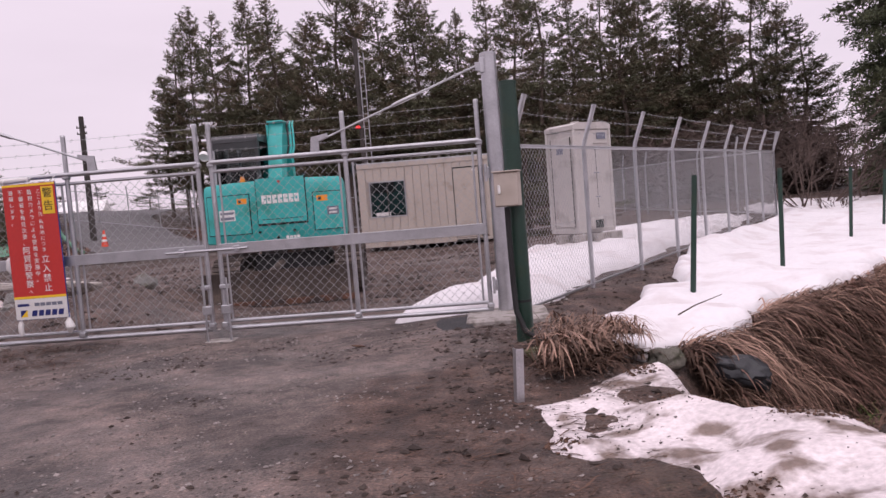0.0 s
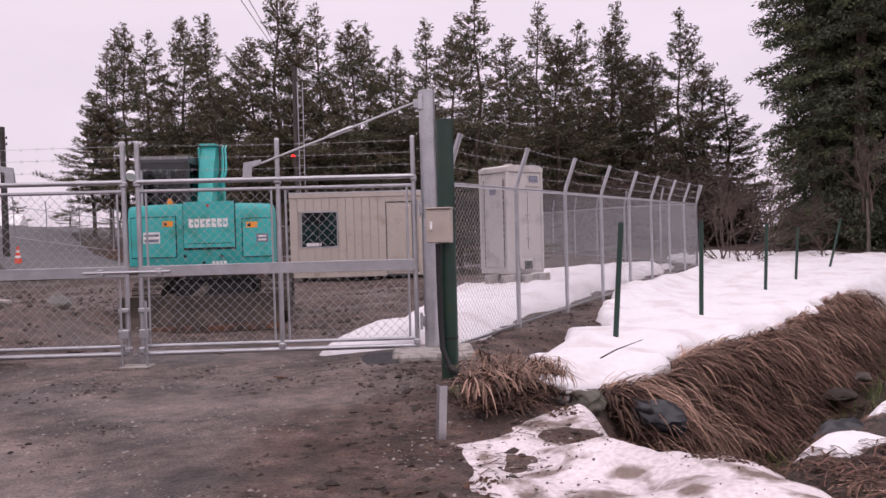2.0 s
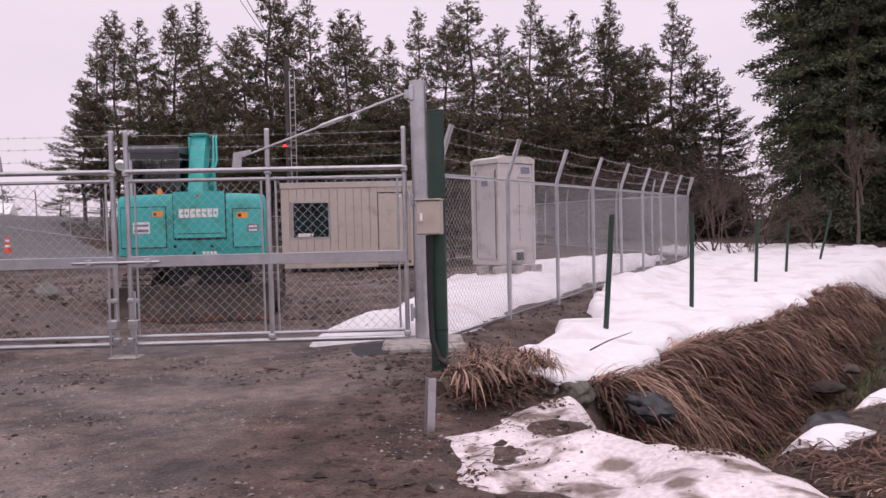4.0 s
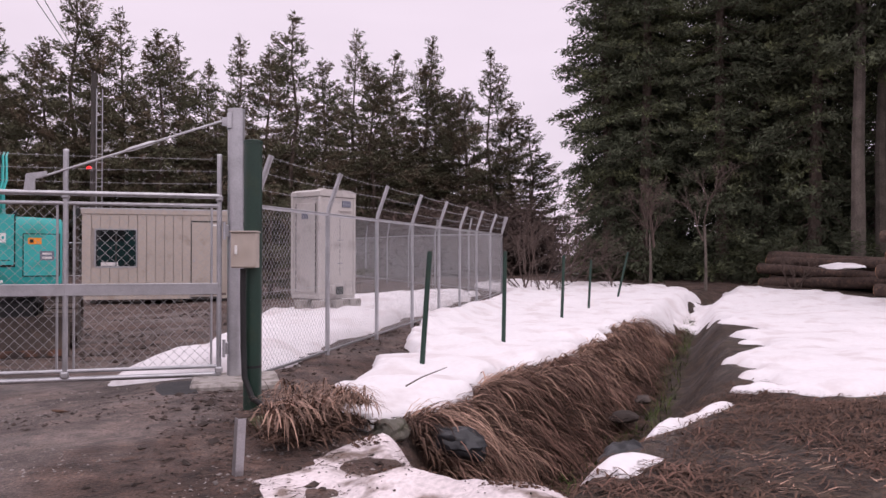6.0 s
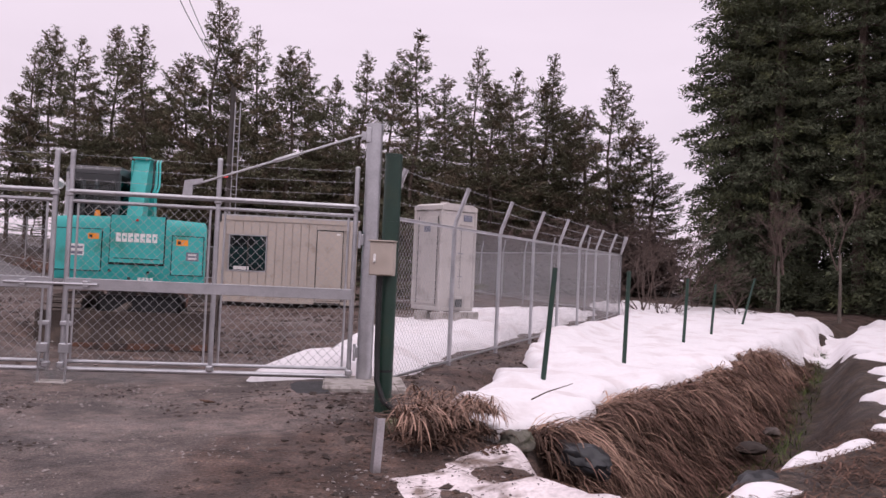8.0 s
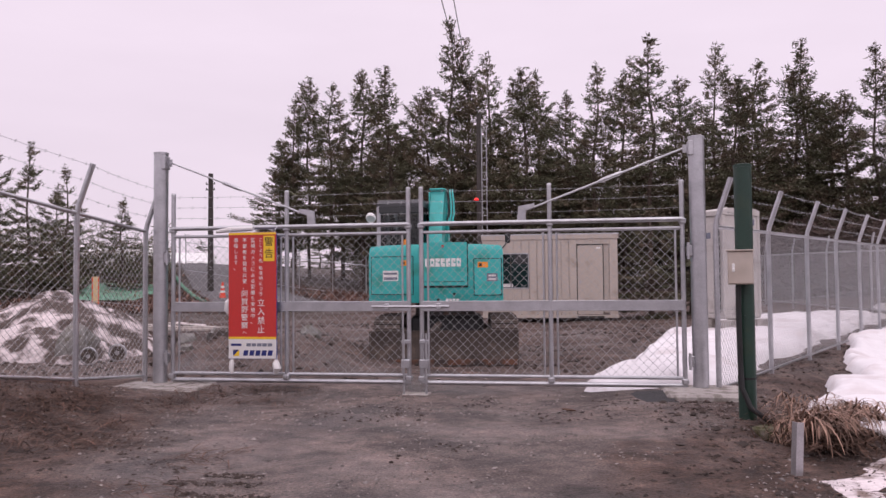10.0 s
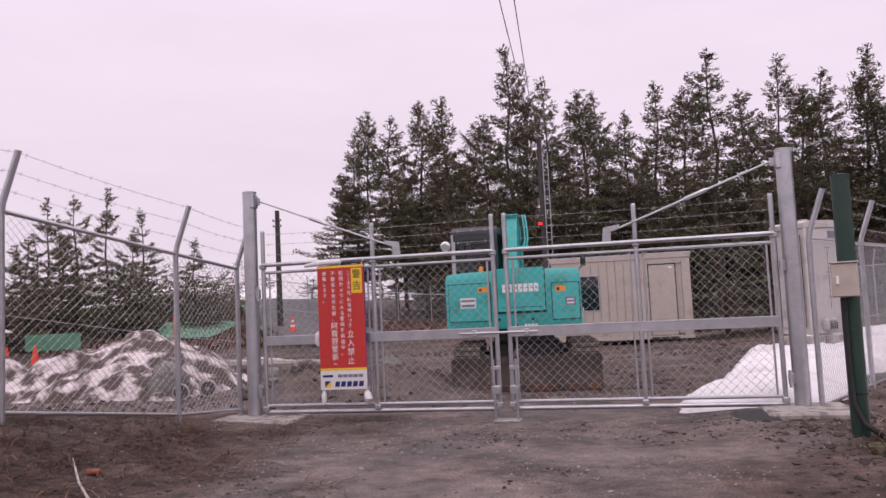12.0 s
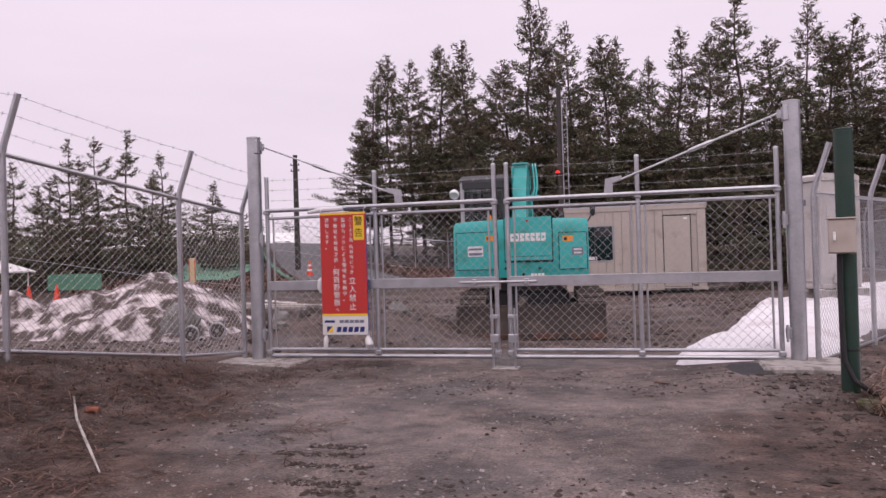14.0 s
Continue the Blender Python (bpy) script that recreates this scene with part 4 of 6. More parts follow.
for x, z in ((-0.28, 1.09), (0.02, 0.98), (0.3, 1.08)):
    part("lifting_eye", Mesh().tube([(x, -0.965, z), (x, -0.94, z)], 0.025, 8), SEAM, digger)

# cab
cab = part("cab", Mesh(), CABFRAME, digger)
cab.data = Mesh().box((-0.78, 0.42, 1.25), (0.84, 1.55, 0.5), 0.05).data("cab", CABFRAME)
for x in (-1.17, -0.39):
    for y in (-0.32, 0.4, 1.15):
        part("cab_pillar", Mesh().box((x, y, 2.05), (0.07, 0.08, 1.3), 0.02), CABFRAME if x > -1 else GALV, cab)
rf = Mesh()
ro = [(-1.2, -0.36), (-0.36, -0.36), (-0.36, 1.2), (-1.2, 1.2)]
rf.add([(x, y, 2.66) for x, y in ro] + [(x, y, 2.72) for x, y in ro] + [(x * 0.97 - 0.02, y * 0.9 + 0.04, 2.79) for x, y in ro],
       [(0, 1, 5, 4), (1, 2, 6, 5), (2, 3, 7, 6), (3, 0, 4, 7), (4, 5, 9, 8), (5, 6, 10, 9), (6, 7, 11, 10), (7, 4, 8, 11), (8, 9, 10, 11), (3, 2, 1, 0)])
part("cab_roof", rf, mat("grey_roof_paint", (0.06, 0.06, 0.064), 0.5, 0, 0.1, 3), cab)
for z, h in ((2.60, 0.12), (1.72, 0.1)):
    part("rear_window_frame", Mesh().box((-0.78, -0.335, z), (0.78, 0.05, h), 0.01), CABFRAME, cab)
for nm, c, s in (("rear_window", (-0.78, -0.33, 2.15), (0.72, 0.008, 0.8)), ("side_window", (-0.385, 0.4, 2.1), (0.008, 1.4, 0.95)), ("side_window", (-1.175, 0.4, 2.1), (0.008, 1.4, 0.95)), ("front_window", (-0.78, 1.17, 2.1), (0.72, 0.008, 1.0))):
    part(nm, Mesh().box(c, s), CLEAR, cab)
part("seat_back", Mesh().box((-0.78, 0.05, 1.85), (0.45, 0.12, 0.6), 0.05), BLACK, cab)
part("rear_wiper", Mesh().tube([(-0.95, -0.35, 2.45), (-0.62, -0.35, 2.47)], 0.008, 5), BLACK, cab)
mirror = part("mirror", Mesh().tube([(-1.3, -0.42, 2.44), (-1.3, -0.4, 2.46), (-1.3, -0.34, 2.46)], [0.085, 0.095, 0.06], 14), WHITE, digger, "white rear-view mirror housing")
part("mirror_arm", Mesh().tube([(-1.18, -0.3, 2.6), (-1.25, -0.32, 2.58), (-1.3, -0.35, 2.5)], 0.012, 6), BLACK, mirror)
mirror2 = part("mirror", Mesh().box((1.12, 0.5, 2.1), (0.1, 0.06, 0.2), 0.03), BLACK, digger, "black rear-view mirror")
part("mirror_arm", Mesh().tube([(1.02, 0.45, 1.9), (1.1, 0.5, 2.02)], 0.014, 6), BLACK, mirror2)
part("beacon_lamp", Mesh().tube([(-0.64, -0.5, 1.93), (-0.64, -0.5, 2.0), (-0.64, -0.5, 2.05)], [0.05, 0.045, 0.03], 12), AMBER, digger, "amber warning lamp")
part("exhaust", Mesh().tube([(0.35, -0.2, 1.9), (0.35, -0.2, 2.05)], 0.04, 10), BLACK, digger)
# boom
boom = Mesh()
path = [(-0.15, 1.5), (0.12, 2.4), (0.34, 2.97), (0.62, 2.98), (0.8, 1.9)]
width, depth = 0.125, [0.2, 0.22, 0.2, 0.2, 0.16]
vs = []
for (y, z), d in zip(path, depth):
    for sx in (-1, 1):
        vs += [(-0.165 + sx * width, y - d * 0.5, z + 0.05), (-0.165 + sx * width, y + d * 0.8, z - 0.12)]
fs = []
for k in range(len(path) - 1):
    a, b = 4 * k, 4 * k + 4
    fs += [(a, a + 2, b + 2, b), (a + 2, a + 3, b + 3, b + 2), (a + 3, a + 1, b + 1, b + 3), (a + 1, a, b, b + 1)]
fs += [(0, 1, 3, 2), (16, 18, 19, 17)]
boom.add(vs, fs)
bo = part("boom", boom, TURQ, digger)
part("boom_plate", Mesh().box((-0.165, 0.3, 3.02), (0.3, 0.3, 0.03), 0.01), TURQ, bo)
part("boom_ear", Mesh().box((-0.31, 0.28, 2.72), (0.03, 0.3, 0.5), 0.01), TURQ, bo)
for k in range(3):
    x = 0.03 + 0.05 * k
    part("hydraulic_pipe", Mesh().tube([(x - 0.02, 0.1, 2.35), (x + 0.02, 0.16, 2.55), (x, 0.25, 2.8), (x - 0.03, 0.34, 2.96), (x - 0.06, 0.55, 3.04)], 0.017, 8), TURQ if k else BLACK, bo)
part("pipe_clamp", Mesh().box((0.06, 0.1, 2.4), (0.24, 0.06, 0.03), 0.008), TURQ, bo)
part("arm", Mesh().box((-0.165, 1.5, 1.2), (0.26, 1.3, 0.3), 0.03), TURQ, bo)
part("bucket", Mesh().profile([(2.2, 0.15), (2.9, 0.1), (3.0, 0.5), (2.8, 0.9), (2.4, 0.85)], "x", -0.5, 0.2), RUST, bo)
part("swing_ring", Mesh().tube([(0, 0, 0.7), (0, 0, 0.94)], 0.55, 20), DARKSTEEL, digger)
# undercarriage, turned a little
turn = pose(0.03, 0, 0, 0, 0, 7)
for sx in (-1, 1):
    loop, n = [], 40
    half, r = 0.82, 0.3
    for k in range(n):
        q = k / n * (4 * half + 2 * math.pi * r)
        if q < 2 * half:
            loop.append((-half + q, 0.64, 0.0))
        elif q < 2 * half + math.pi * r:
            a = (q - 2 * half) / r
            loop.append((half + r * math.sin(a), 0.34 + r * math.cos(a), -a))
        elif q < 4 * half + math.pi * r:
            loop.append((half - (q - 2 * half - math.pi * r), 0.04, math.pi))
        else:
            a = (q - 4 * half - math.pi * r) / r
            loop.append((-half - r * math.sin(a), 0.34 - r * math.cos(a), math.pi - a))
    tr = part("track", Mesh().profile([(y, z) for y, z, _ in loop], "x", sx * 1.0 - 0.18, sx * 1.0 + 0.18), DARKSTEEL, digger, "muddy steel crawler track")
    tr.matrix_basis = turn
    shoe = Mesh().box((0, 0, 0.012), (0.45, 0.125, 0.03), 0.006).box((0, 0.03, 0.035), (0.45, 0.02, 0.03), 0.004).data("track_shoe", MUDSTEEL)
    for y, z, a in loop:
        o = part("track_shoe", shoe, MUDSTEEL, tr)
        o.matrix_basis = Matrix.Translation((sx * 1.0, y, z)) @ Matrix.Rotation(a, 4, "X")
    fr = part("track_frame", Mesh().box((sx * 0.72, 0, 0.36), (0.16, 1.7, 0.22), 0.03), MUDSTEEL, digger)
    fr.matrix_basis = turn
cbody = part("car_body", Mesh().box((0, 0, 0.52), (1.3, 1.1, 0.34), 0.06), BLACK, digger)
cbody.matrix_basis = turn
bl = Mesh().profile([(-2.08, -0.02), (-2.02, 0.0), (-1.98, 0.2), (-2.0, 0.4), (-2.05, 0.53), (-2.09, 0.53), (-2.05, 0.4), (-2.04, 0.2)], "x", -1.17, 1.17)
blade = part("dozer_blade", bl, MUDSTEEL, digger, "muddy brown dozer blade")
blade.matrix_basis = turn
part("cutting_edge", Mesh().box((0, -2.085, 0.035), (2.34, 0.025, 0.09), 0.004), RUST, blade, "rusty cutting edge")
for x in (-1.16, 1.16):
    part("end_plate", Mesh().box((x, -2.03, 0.26), (0.02, 0.16, 0.54), 0.004), MUDSTEEL, blade)
for x in (-0.4, 0.4):
    arm = part("blade_arm", Mesh().box((x, -1.45, 0.3), (0.16, 1.15, 0.16), 0.02), MUDSTEEL, digger)
    arm.matrix_basis = turn
part("blade_cylinder", Mesh().tube([(0, -1.9, 0.4), (0, -0.8, 0.55)], 0.06, 10), MUDSTEEL, digger)

# ---- mast, poles, wires ----
mast = thing("lattice_mast", "pale steel lattice mast with a red lamp beside a dark pole", "mast", "", pose(-1.5, 23.0, gz(-1.5, 23)))
part("pole", Mesh().tube([(-0.24, 0.3, 0), (-0.24, 0.3, 8.2)], [0.13, 0.1], 12), mat("dark_pole", (0.07, 0.062, 0.058), 0.9, 0, 0.2, 2, 0.2, 30), mast)
for dx in (-0.1, 0.1):
    part("mast_leg", Mesh().tube([(dx, 0, 0), (dx, 0, 7.55)], 0.022, 6), GALV, mast)
for k in range(24):
    z = 0.3 + 0.3 * k
    part("rung", Mesh().tube([(-0.1, 0, z), (0.1, 0, z + 0.0)], 0.012, 5), GALV, mast)
lamp = part("lamp_bracket", Mesh().box((-0.33, -0.05, 4.52), (0.5, 0.06, 0.05), 0.01), DARKSTEEL, mast)
part("red_lamp", Mesh().tube([(-0.33, -0.1, 4.54), (-0.33, -0.1, 4.6), (-0.33, -0.1, 4.63)], [0.09, 0.085, 0.04], 10), REDLAMP, lamp, "lit red beacon")
part("side_arm", Mesh().tube([(-0.24, 0.3, 6.0), (-0.85, 0.2, 6.4)], 0.03, 6), DARKSTEEL, mast)
pole = thing("utility_pole", "dark wooden utility pole with insulators", "utility pole", "", pose(-16.4, 29.0, gz(-16.4, 29)))
part("shaft", Mesh().tube([(0, 0, -0.3), (0, 0, 6.15)], [0.16, 0.12], 12), mat("tarred_wood", (0.055, 0.048, 0.045), 0.9, 0, 0.25, 3, 0.3, 40), pole)
for z in (5.3, 5.6):
    part("insulator", Mesh().box((0, -0.05, z), (0.5, 0.05, 0.05), 0.01).tube([(-0.22, -0.05, z), (-0.22, -0.05, z + 0.1)], 0.03, 6).tube([(0.22, -0.05, z), (0.22, -0.05, z + 0.1)], 0.03, 6), DARKSTEEL, pole)
for dx in (0.0, -0.35):
    pts = [Vector((-1.74, 23.3, 8.15)), Vector((-1.2 + dx * 0.3, 16, 7.2)), Vector((-0.55 + dx * 0.5, 9, 6.5)), Vector((0.07 + dx * 0.7, 1.9, 6.0)), Vector((0.9 + dx, -8, 5.7)), Vector((1.6 + dx, -20, 6.0)), Vector((2.6 + dx, -40, 7.5))]
    tagged(part("overhead_cable", Mesh().tube(pts, 0.009, 5), BLACK), "thin black overhead cable running from the mast", "cable", "overhead cables")

def conifer(name, height, seed, radius, bare, material, trunk_r=0.16, whorl=0.42, tuft=(0.26, 0.045), clump=9, droop=0.0, gaps=0.14, taper=0.8, density=1.0):
    """A tapered trunk with whorls of limbs, each limb carrying clumps of needle sprays; returns trunk and crown meshes."""
    r = np.random.RandomState(seed)
    tm = Mesh()
    bend = [(r.normal(0, 0.05), r.normal(0, 0.05)) for _ in range(6)]
    pts = [(bend[k][0] * k, bend[k][1] * k, height * k / 5) for k in range(6)]
    tm.tube(pts, [trunk_r * (1 - 0.18 * k) for k in range(6)], 8)
    axis = np.array(pts)
    vs = []

    def sprays(c, out, n, spread):
        p = c + r.normal(0, 1, (n, 3)) * spread * [1, 1, 0.6]
        u = out * 0.7 + r.normal(0, 0.6, (n, 3)) + [0, 0, 0.35 - 1.6 * droop]
        u /= np.linalg.norm(u, axis=1)[:, None]
        w = np.cross(u, r.normal(0, 1, (n, 3)))
        w /= np.linalg.norm(w, axis=1)[:, None] + 1e-9
        L = tuft[0] * (0.6 + 0.8 * r.rand(n))[:, None]
        W = tuft[1] * (0.6 + 0.8 * r.rand(n))[:, None]
        vs.append(np.stack([p - u * L * 0.5, p + w * W, p + u * L * 0.6, p - w * W], 1).reshape(-1, 3))

    z, side = height * bare, r.rand() * 6.28
    lobe = r.rand(5) * 6.28
    while z < height - 0.1:
        q = max(0.0, (z / height - bare) / (1 - bare))
        count = 3 + r.randint(3)
        side += 0.9
        for i in range(count):
            if r.rand() < gaps + 0.22 * q * (droop == 0):
                continue
            a = side + 6.283 * i / count + r.normal(0, 0.25)
            uneven = 0.82 + 0.22 * np.sin(a + lobe[0] + 3.0 * q) + 0.16 * np.sin(2 * a + lobe[1] + 9 * q)
            length = radius * (1 - q) ** taper * min(1.0, 0.62 + 2.2 * q) * uneven * (0.7 + 0.45 * r.rand()) + 0.12
            d = np.array([np.cos(a), np.sin(a), 0.0])
            lift = np.radians(-12 + 55 * q ** 1.3 + r.normal(0, 8)) - droop
            o = np.array([np.interp(z, axis[:, 2], axis[:, 0]), np.interp(z, axis[:, 2], axis[:, 1]), z + r.uniform(-0.12, 0.12)])
            mid = o + d * length * 0.55 * np.cos(lift) + [0, 0, length * 0.55 * np.sin(lift) - 0.03 * length]
            tip = o + d * length * np.cos(lift) + [0, 0, length * np.sin(lift) + (0.14 - droop * 0.3) * length]
            tm.tube([tuple(o), tuple(mid), tuple(tip)], [0.018 + 0.008 * length, 0.014, 0.005], 3, False)
            across = np.cross(d, [0, 0, 1.0])
            steps = max(2, int(density * length / 0.2))
            for t in np.linspace(0.2, 1.0, steps):
                c = (o + (mid - o) * t / 0.55) if t < 0.55 else (mid + (tip - mid) * (t - 0.55) / 0.45)
                reach = 0.3 * length * (1 - t) ** 0.7 + 0.08
                for w in ((-1, 1) if length > 0.7 and t < 0.9 else (0,)):
                    sprays(c + across * w * reach * r.uniform(0.3, 1.2) + d * reach * 0.4, d + across * w * 0.6, clump, 0.085 + 0.02 * length)
        z += whorl * (0.75 + 0.5 * r.rand()) * (1 - 0.35 * q)
    for t in np.linspace(0.9, 1.01, 5):
        sprays(np.array([axis[-1, 0], axis[-1, 1], height * t]), np.array([0, 0, 0.6]), clump // 2 + 2, 0.07)
    v = np.concatenate(vs)
    return tm.data(name + "_trunk", BARK), fast_mesh(name + "_crown", v, np.arange(len(v)).reshape(-1, 4), material)


def plant(kind, label, meshes, x, y, z, turn, size, group):
    """A copy of a tree at a place, turned and stretched."""
    t = thing(kind, label, "tree", group, pose(x, y, z, 0, 0, turn))
    t.scale = (size[0], size[0], size[1])
    part("trunk", meshes[0], BARK, t)
    part("crown", meshes[1], NEEDLE, t)
    return t



PINES = [conifer("pine", 15.0, 40 + k, (4.2, 3.8, 4.5, 3.9)[k], (0.24, 0.18, 0.28, 0.22)[k], NEEDLE, 0.17, 0.44, (0.24, 0.033), 10, 0.0, (0.2, 0.24, 0.16, 0.3)[k], 0.8, 0.95) for k in range(4)]
SMALL_PINES = [conifer("young_pine", 15.0, 60 + k, 4.2, 0.06, NEEDLE, 0.2, 0.75, (0.4, 0.04), 8, 0.0, 0.35) for k in range(2)]
CEDARS = [conifer("cedar", 22.0, 20 + k, 3.4, (0.03, 0.05, 0.34)[k], CEDAR, 0.27, 0.32, (0.2, 0.028), 13, 0.32, 0.12, 0.6, 0.8) for k in range(3)]
CEDARS[2][0].materials[0] = TRUNKGREY
rr = random.Random(5)
PINE_TOPS = [(-18.6, 44.6, 11.4), (-17.4, 44.4, 14.3), (-16.9, 46.3, 16.2), (-13.8, 41.9, 14.5), (-12.2, 43.7, 15.8), (-9.4, 40.4, 15.0), (-6.7, 39.1, 13.2), (-5.0, 38.8, 17.4),
             (-3.9, 39.7, 14.2), (-3.1, 42.6, 16.3), (-0.7, 39.3, 14.2), (0.1, 44.2, 15.3), (2.1, 42.0, 13.3), (3.6, 38.8, 14.2), (5.7, 43.6, 14.6), (6.8, 38.4, 15.6)]
PINE_TOPS += [(8.9, 41.2, 13.7), (10.3, 37.0, 14.4), (11.1, 34.9, 12.0), (13.5, 40.6, 14.3), (14.4, 36.5, 12.5), (15.4, 37.4, 14.5), (16.4, 34.3, 10.8), (17.2, 32.2, 12.6), (19.1, 34.0, 10.2), (20.3, 33.9, 9.4)]
for k, (x, y, top) in enumerate(PINE_TOPS):
    z = gz(x, y) - 0.15
    w = (1.15, 0.95, 0.85, 1.0, 1.08)[k % 5] * (1.25 if top > 17 else 1.0) * (0.78 if x > 16.8 or x < -18 else 1.0)
    plant("pine_tree", "tall dark green pine with an uneven open crown", PINES[k % 4], x, y, z, 67 * k, (w, (top - z) / 15.0), "pines behind the yard")
for k in range(12):
    x, y = -16 + 3.3 * k + rr.uniform(-0.6, 0.6), 49 + rr.uniform(-2, 4) - 0.3 * max(0, k - 8)
    h = rr.uniform(9.5, 12.0)
    z = gz(x, y) - 0.15
    plant("pine_tree", "dark green pine in the second row of the wood", PINES[(k + 1) % 4], x, y, z, 41 * k, (1.15, h / 15.0), "pines behind the yard")
CEDAR_AT = [(19.1, 22.3, 0, 1.1), (20.0, 20.8, 1, 1.1), (20.6, 23.6, 0, 1.15), (21.7, 23.0, 0, 1.1), (25.2, 26.0, 1, 1.0), (22.4, 18.8, 1, 1.0), (24.2, 19.0, 0, 1.05), (25.0, 16.7, 1, 1.1), (25.0, 14.5, 2, 1.15), (26.6, 15.0, 2, 1.1), (26.3, 12.9, 2, 1.2),
            (28.0, 12.3, 2, 1.1), (27.6, 25.1, 0, 1.1), (29.8, 24.3, 1, 1.1), (30.6, 21.9, 0, 1.1), (23.0, 27.0, 0, 1.0), (29.0, 17.5, 0, 1.1), (30.0, 14.5, 1, 1.1), (30.5, 11.5, 0, 1.1), (29.5, 8.5, 2, 1.1), (27.5, 20.5, 0, 1.1)]
for k, (x, y, which, h) in enumerate(CEDAR_AT):
    t = plant("cedar_tree", ("tall dense dark cedar at the forest edge", "tall dense dark cedar at the forest edge", "tall cedar with a bare grey lower trunk")[which], CEDARS[which], x, y, gz(x, y) - 0.15, 53 * k, (1.0, h), "cedars at the forest edge")
LEFT_TREES = [(-27.5, 20.5, 5.0), (-29.9, 24.0, 6.1), (-26.7, 22.8, 5.1), (-25.7, 23.1, 6.8), (-25.7, 25.1, 7.2), (-22.3, 23.0, 7.0), (-23.1, 25.9, 5.2), (-24.5, 19.9, 4.4), (-29.3, 28.3, 6.0), (-25.7, 31.4, 4.7), (-21.4, 24.4, 6.2), (-28.4, 25.4, 5.6), (-20.2, 27.0, 5.0), (-31, 22.5, 6.4), (-24.0, 22.0, 5.8)]
for k, (x, y, top) in enumerate(LEFT_TREES):
    z = gz(x, y) - 0.5
    plant("pine_tree", "young dark green pine beyond the snow heap", SMALL_PINES[k % 2], x, y, z, 77 * k, (0.5, (top - z) * 1.08 / 15.0), "young pines")
plant("pine_tree", "small pine beside the site cabin", SMALL_PINES[1], 4.4, 16.3, -0.2, 20, (0.5, 0.24), "young pines")
plant("pine_tree", "small pine beside the site cabin", SMALL_PINES[0], 5.9, 18.0, -0.2, 120, (0.5, 0.3), "young pines")
for k in range(9):
    x, y = -62 + 5.2 * k + rr.uniform(-1, 1), 92 + rr.uniform(-4, 6)
    plant("pine_tree", "far dark tree on the ridge", SMALL_PINES[k % 2], x, y, gz(x, y) - 0.5, 31 * k, (0.9, rr.uniform(0.24, 0.36)), "far trees")


# ---- woods behind the front rows ----
def woods(name, label, a, b, depth, top, n, seed, material, size=0.4):
    """A dense stand of foliage between two points of the plan."""
    r = np.random.RandomState(seed)
    a, b = np.array(a), np.array(b)
    d = (b - a) / np.linalg.norm(b - a)
    s, w = r.rand(n), r.rand(n)
    xy = a + (b - a) * s[:, None] + np.array([-d[1], d[0]]) * (depth * w)[:, None]
    crown = top * (0.62 + 0.75 * lattice(s * 60, w * 2, seed))
    c = np.concatenate([xy, (ground_z(xy[:, 0], xy[:, 1]) + crown * r.rand(n) ** 0.8)[:, None]], 1)
    u = r.normal(0, 1, (n, 3)) * [1, 1, 0.5]
    u /= np.linalg.norm(u, axis=1)[:, None]
    v = np.cross(u, r.normal(0, 1, (n, 3)))
    v /= np.linalg.norm(v, axis=1)[:, None]
    L, W = (size * (0.6 + 0.8 * r.rand(n)))[:, None], (size * (0.06 + 0.09 * r.rand(n)))[:, None]
    q = np.stack([c - u * L, c + v * W, c + u * L, c - v * W], 1).reshape(-1, 3)
    tagged(new(name, fast_mesh(name, q, np.arange(4 * n).reshape(-1, 4), material)), label, "woods", kind="stuff")


woods("far_woods", "dark pine wood closing the view behind the yard", (-17, 53), (19, 46), 6, 13.0, 150000, 71, NEEDLE, 0.26)
woods("thicket", "brown leafless thicket between the woods", (10.5, 25), (20.0, 28), 4, 4.0, 16000, 75, TWIG, 0.32)
woods("far_woods", "dark cedar wood behind the forest edge", (28, 33), (46, 11), -7, 14.0, 60000, 72, CEDAR, 0.3)
woods("undergrowth", "dark undergrowth beneath the cedars", (20.8, 26), (33, 8), -4, 2.2, 36000, 73, CEDAR, 0.14)
woods("far_woods", "dark thicket beyond the snow heap", (-34, 26), (-20, 31), 4, 3.5, 9000, 74, NEEDLE, 0.24)

# ---- bare bushes ----
def bush(seed, height, stems, spread, levels=4, r0=0.03, lean=(0, 0)):
    """Bare branching stems."""
    r, m = random.Random(seed), Mesh()
    def grow(p, d, length, radius, level):
        q = p + d * length
        mid = p.lerp(q, 0.5) + Vector((r.uniform(-1, 1), r.uniform(-1, 1), 0)) * length * 0.06
        m.tube([p, mid, q], [radius, radius * 0.85, radius * 0.65], 4 if level < 2 else 3, False)
        if level < levels:
            for _ in range(3 if level < levels - 1 else 4):
                nd = (d + Vector((r.gauss(0, 0.45), r.gauss(0, 0.45), r.gauss(0.05, 0.3)))).normalized()
                grow(p.lerp(q, r.uniform(0.45, 1.0)), nd, length * r.uniform(0.5, 0.8), radius * 0.6, level + 1)
    for _ in range(stems):
        d = Vector((r.gauss(lean[0], spread), r.gauss(lean[1], spread), 1)).normalized()
        grow(Vector((r.uniform(-0.2, 0.2) * stems * 0.25, r.uniform(-0.2, 0.2) * stems * 0.25, -0.1)), d, height * r.uniform(0.3, 0.42), r0, 1)
    return m


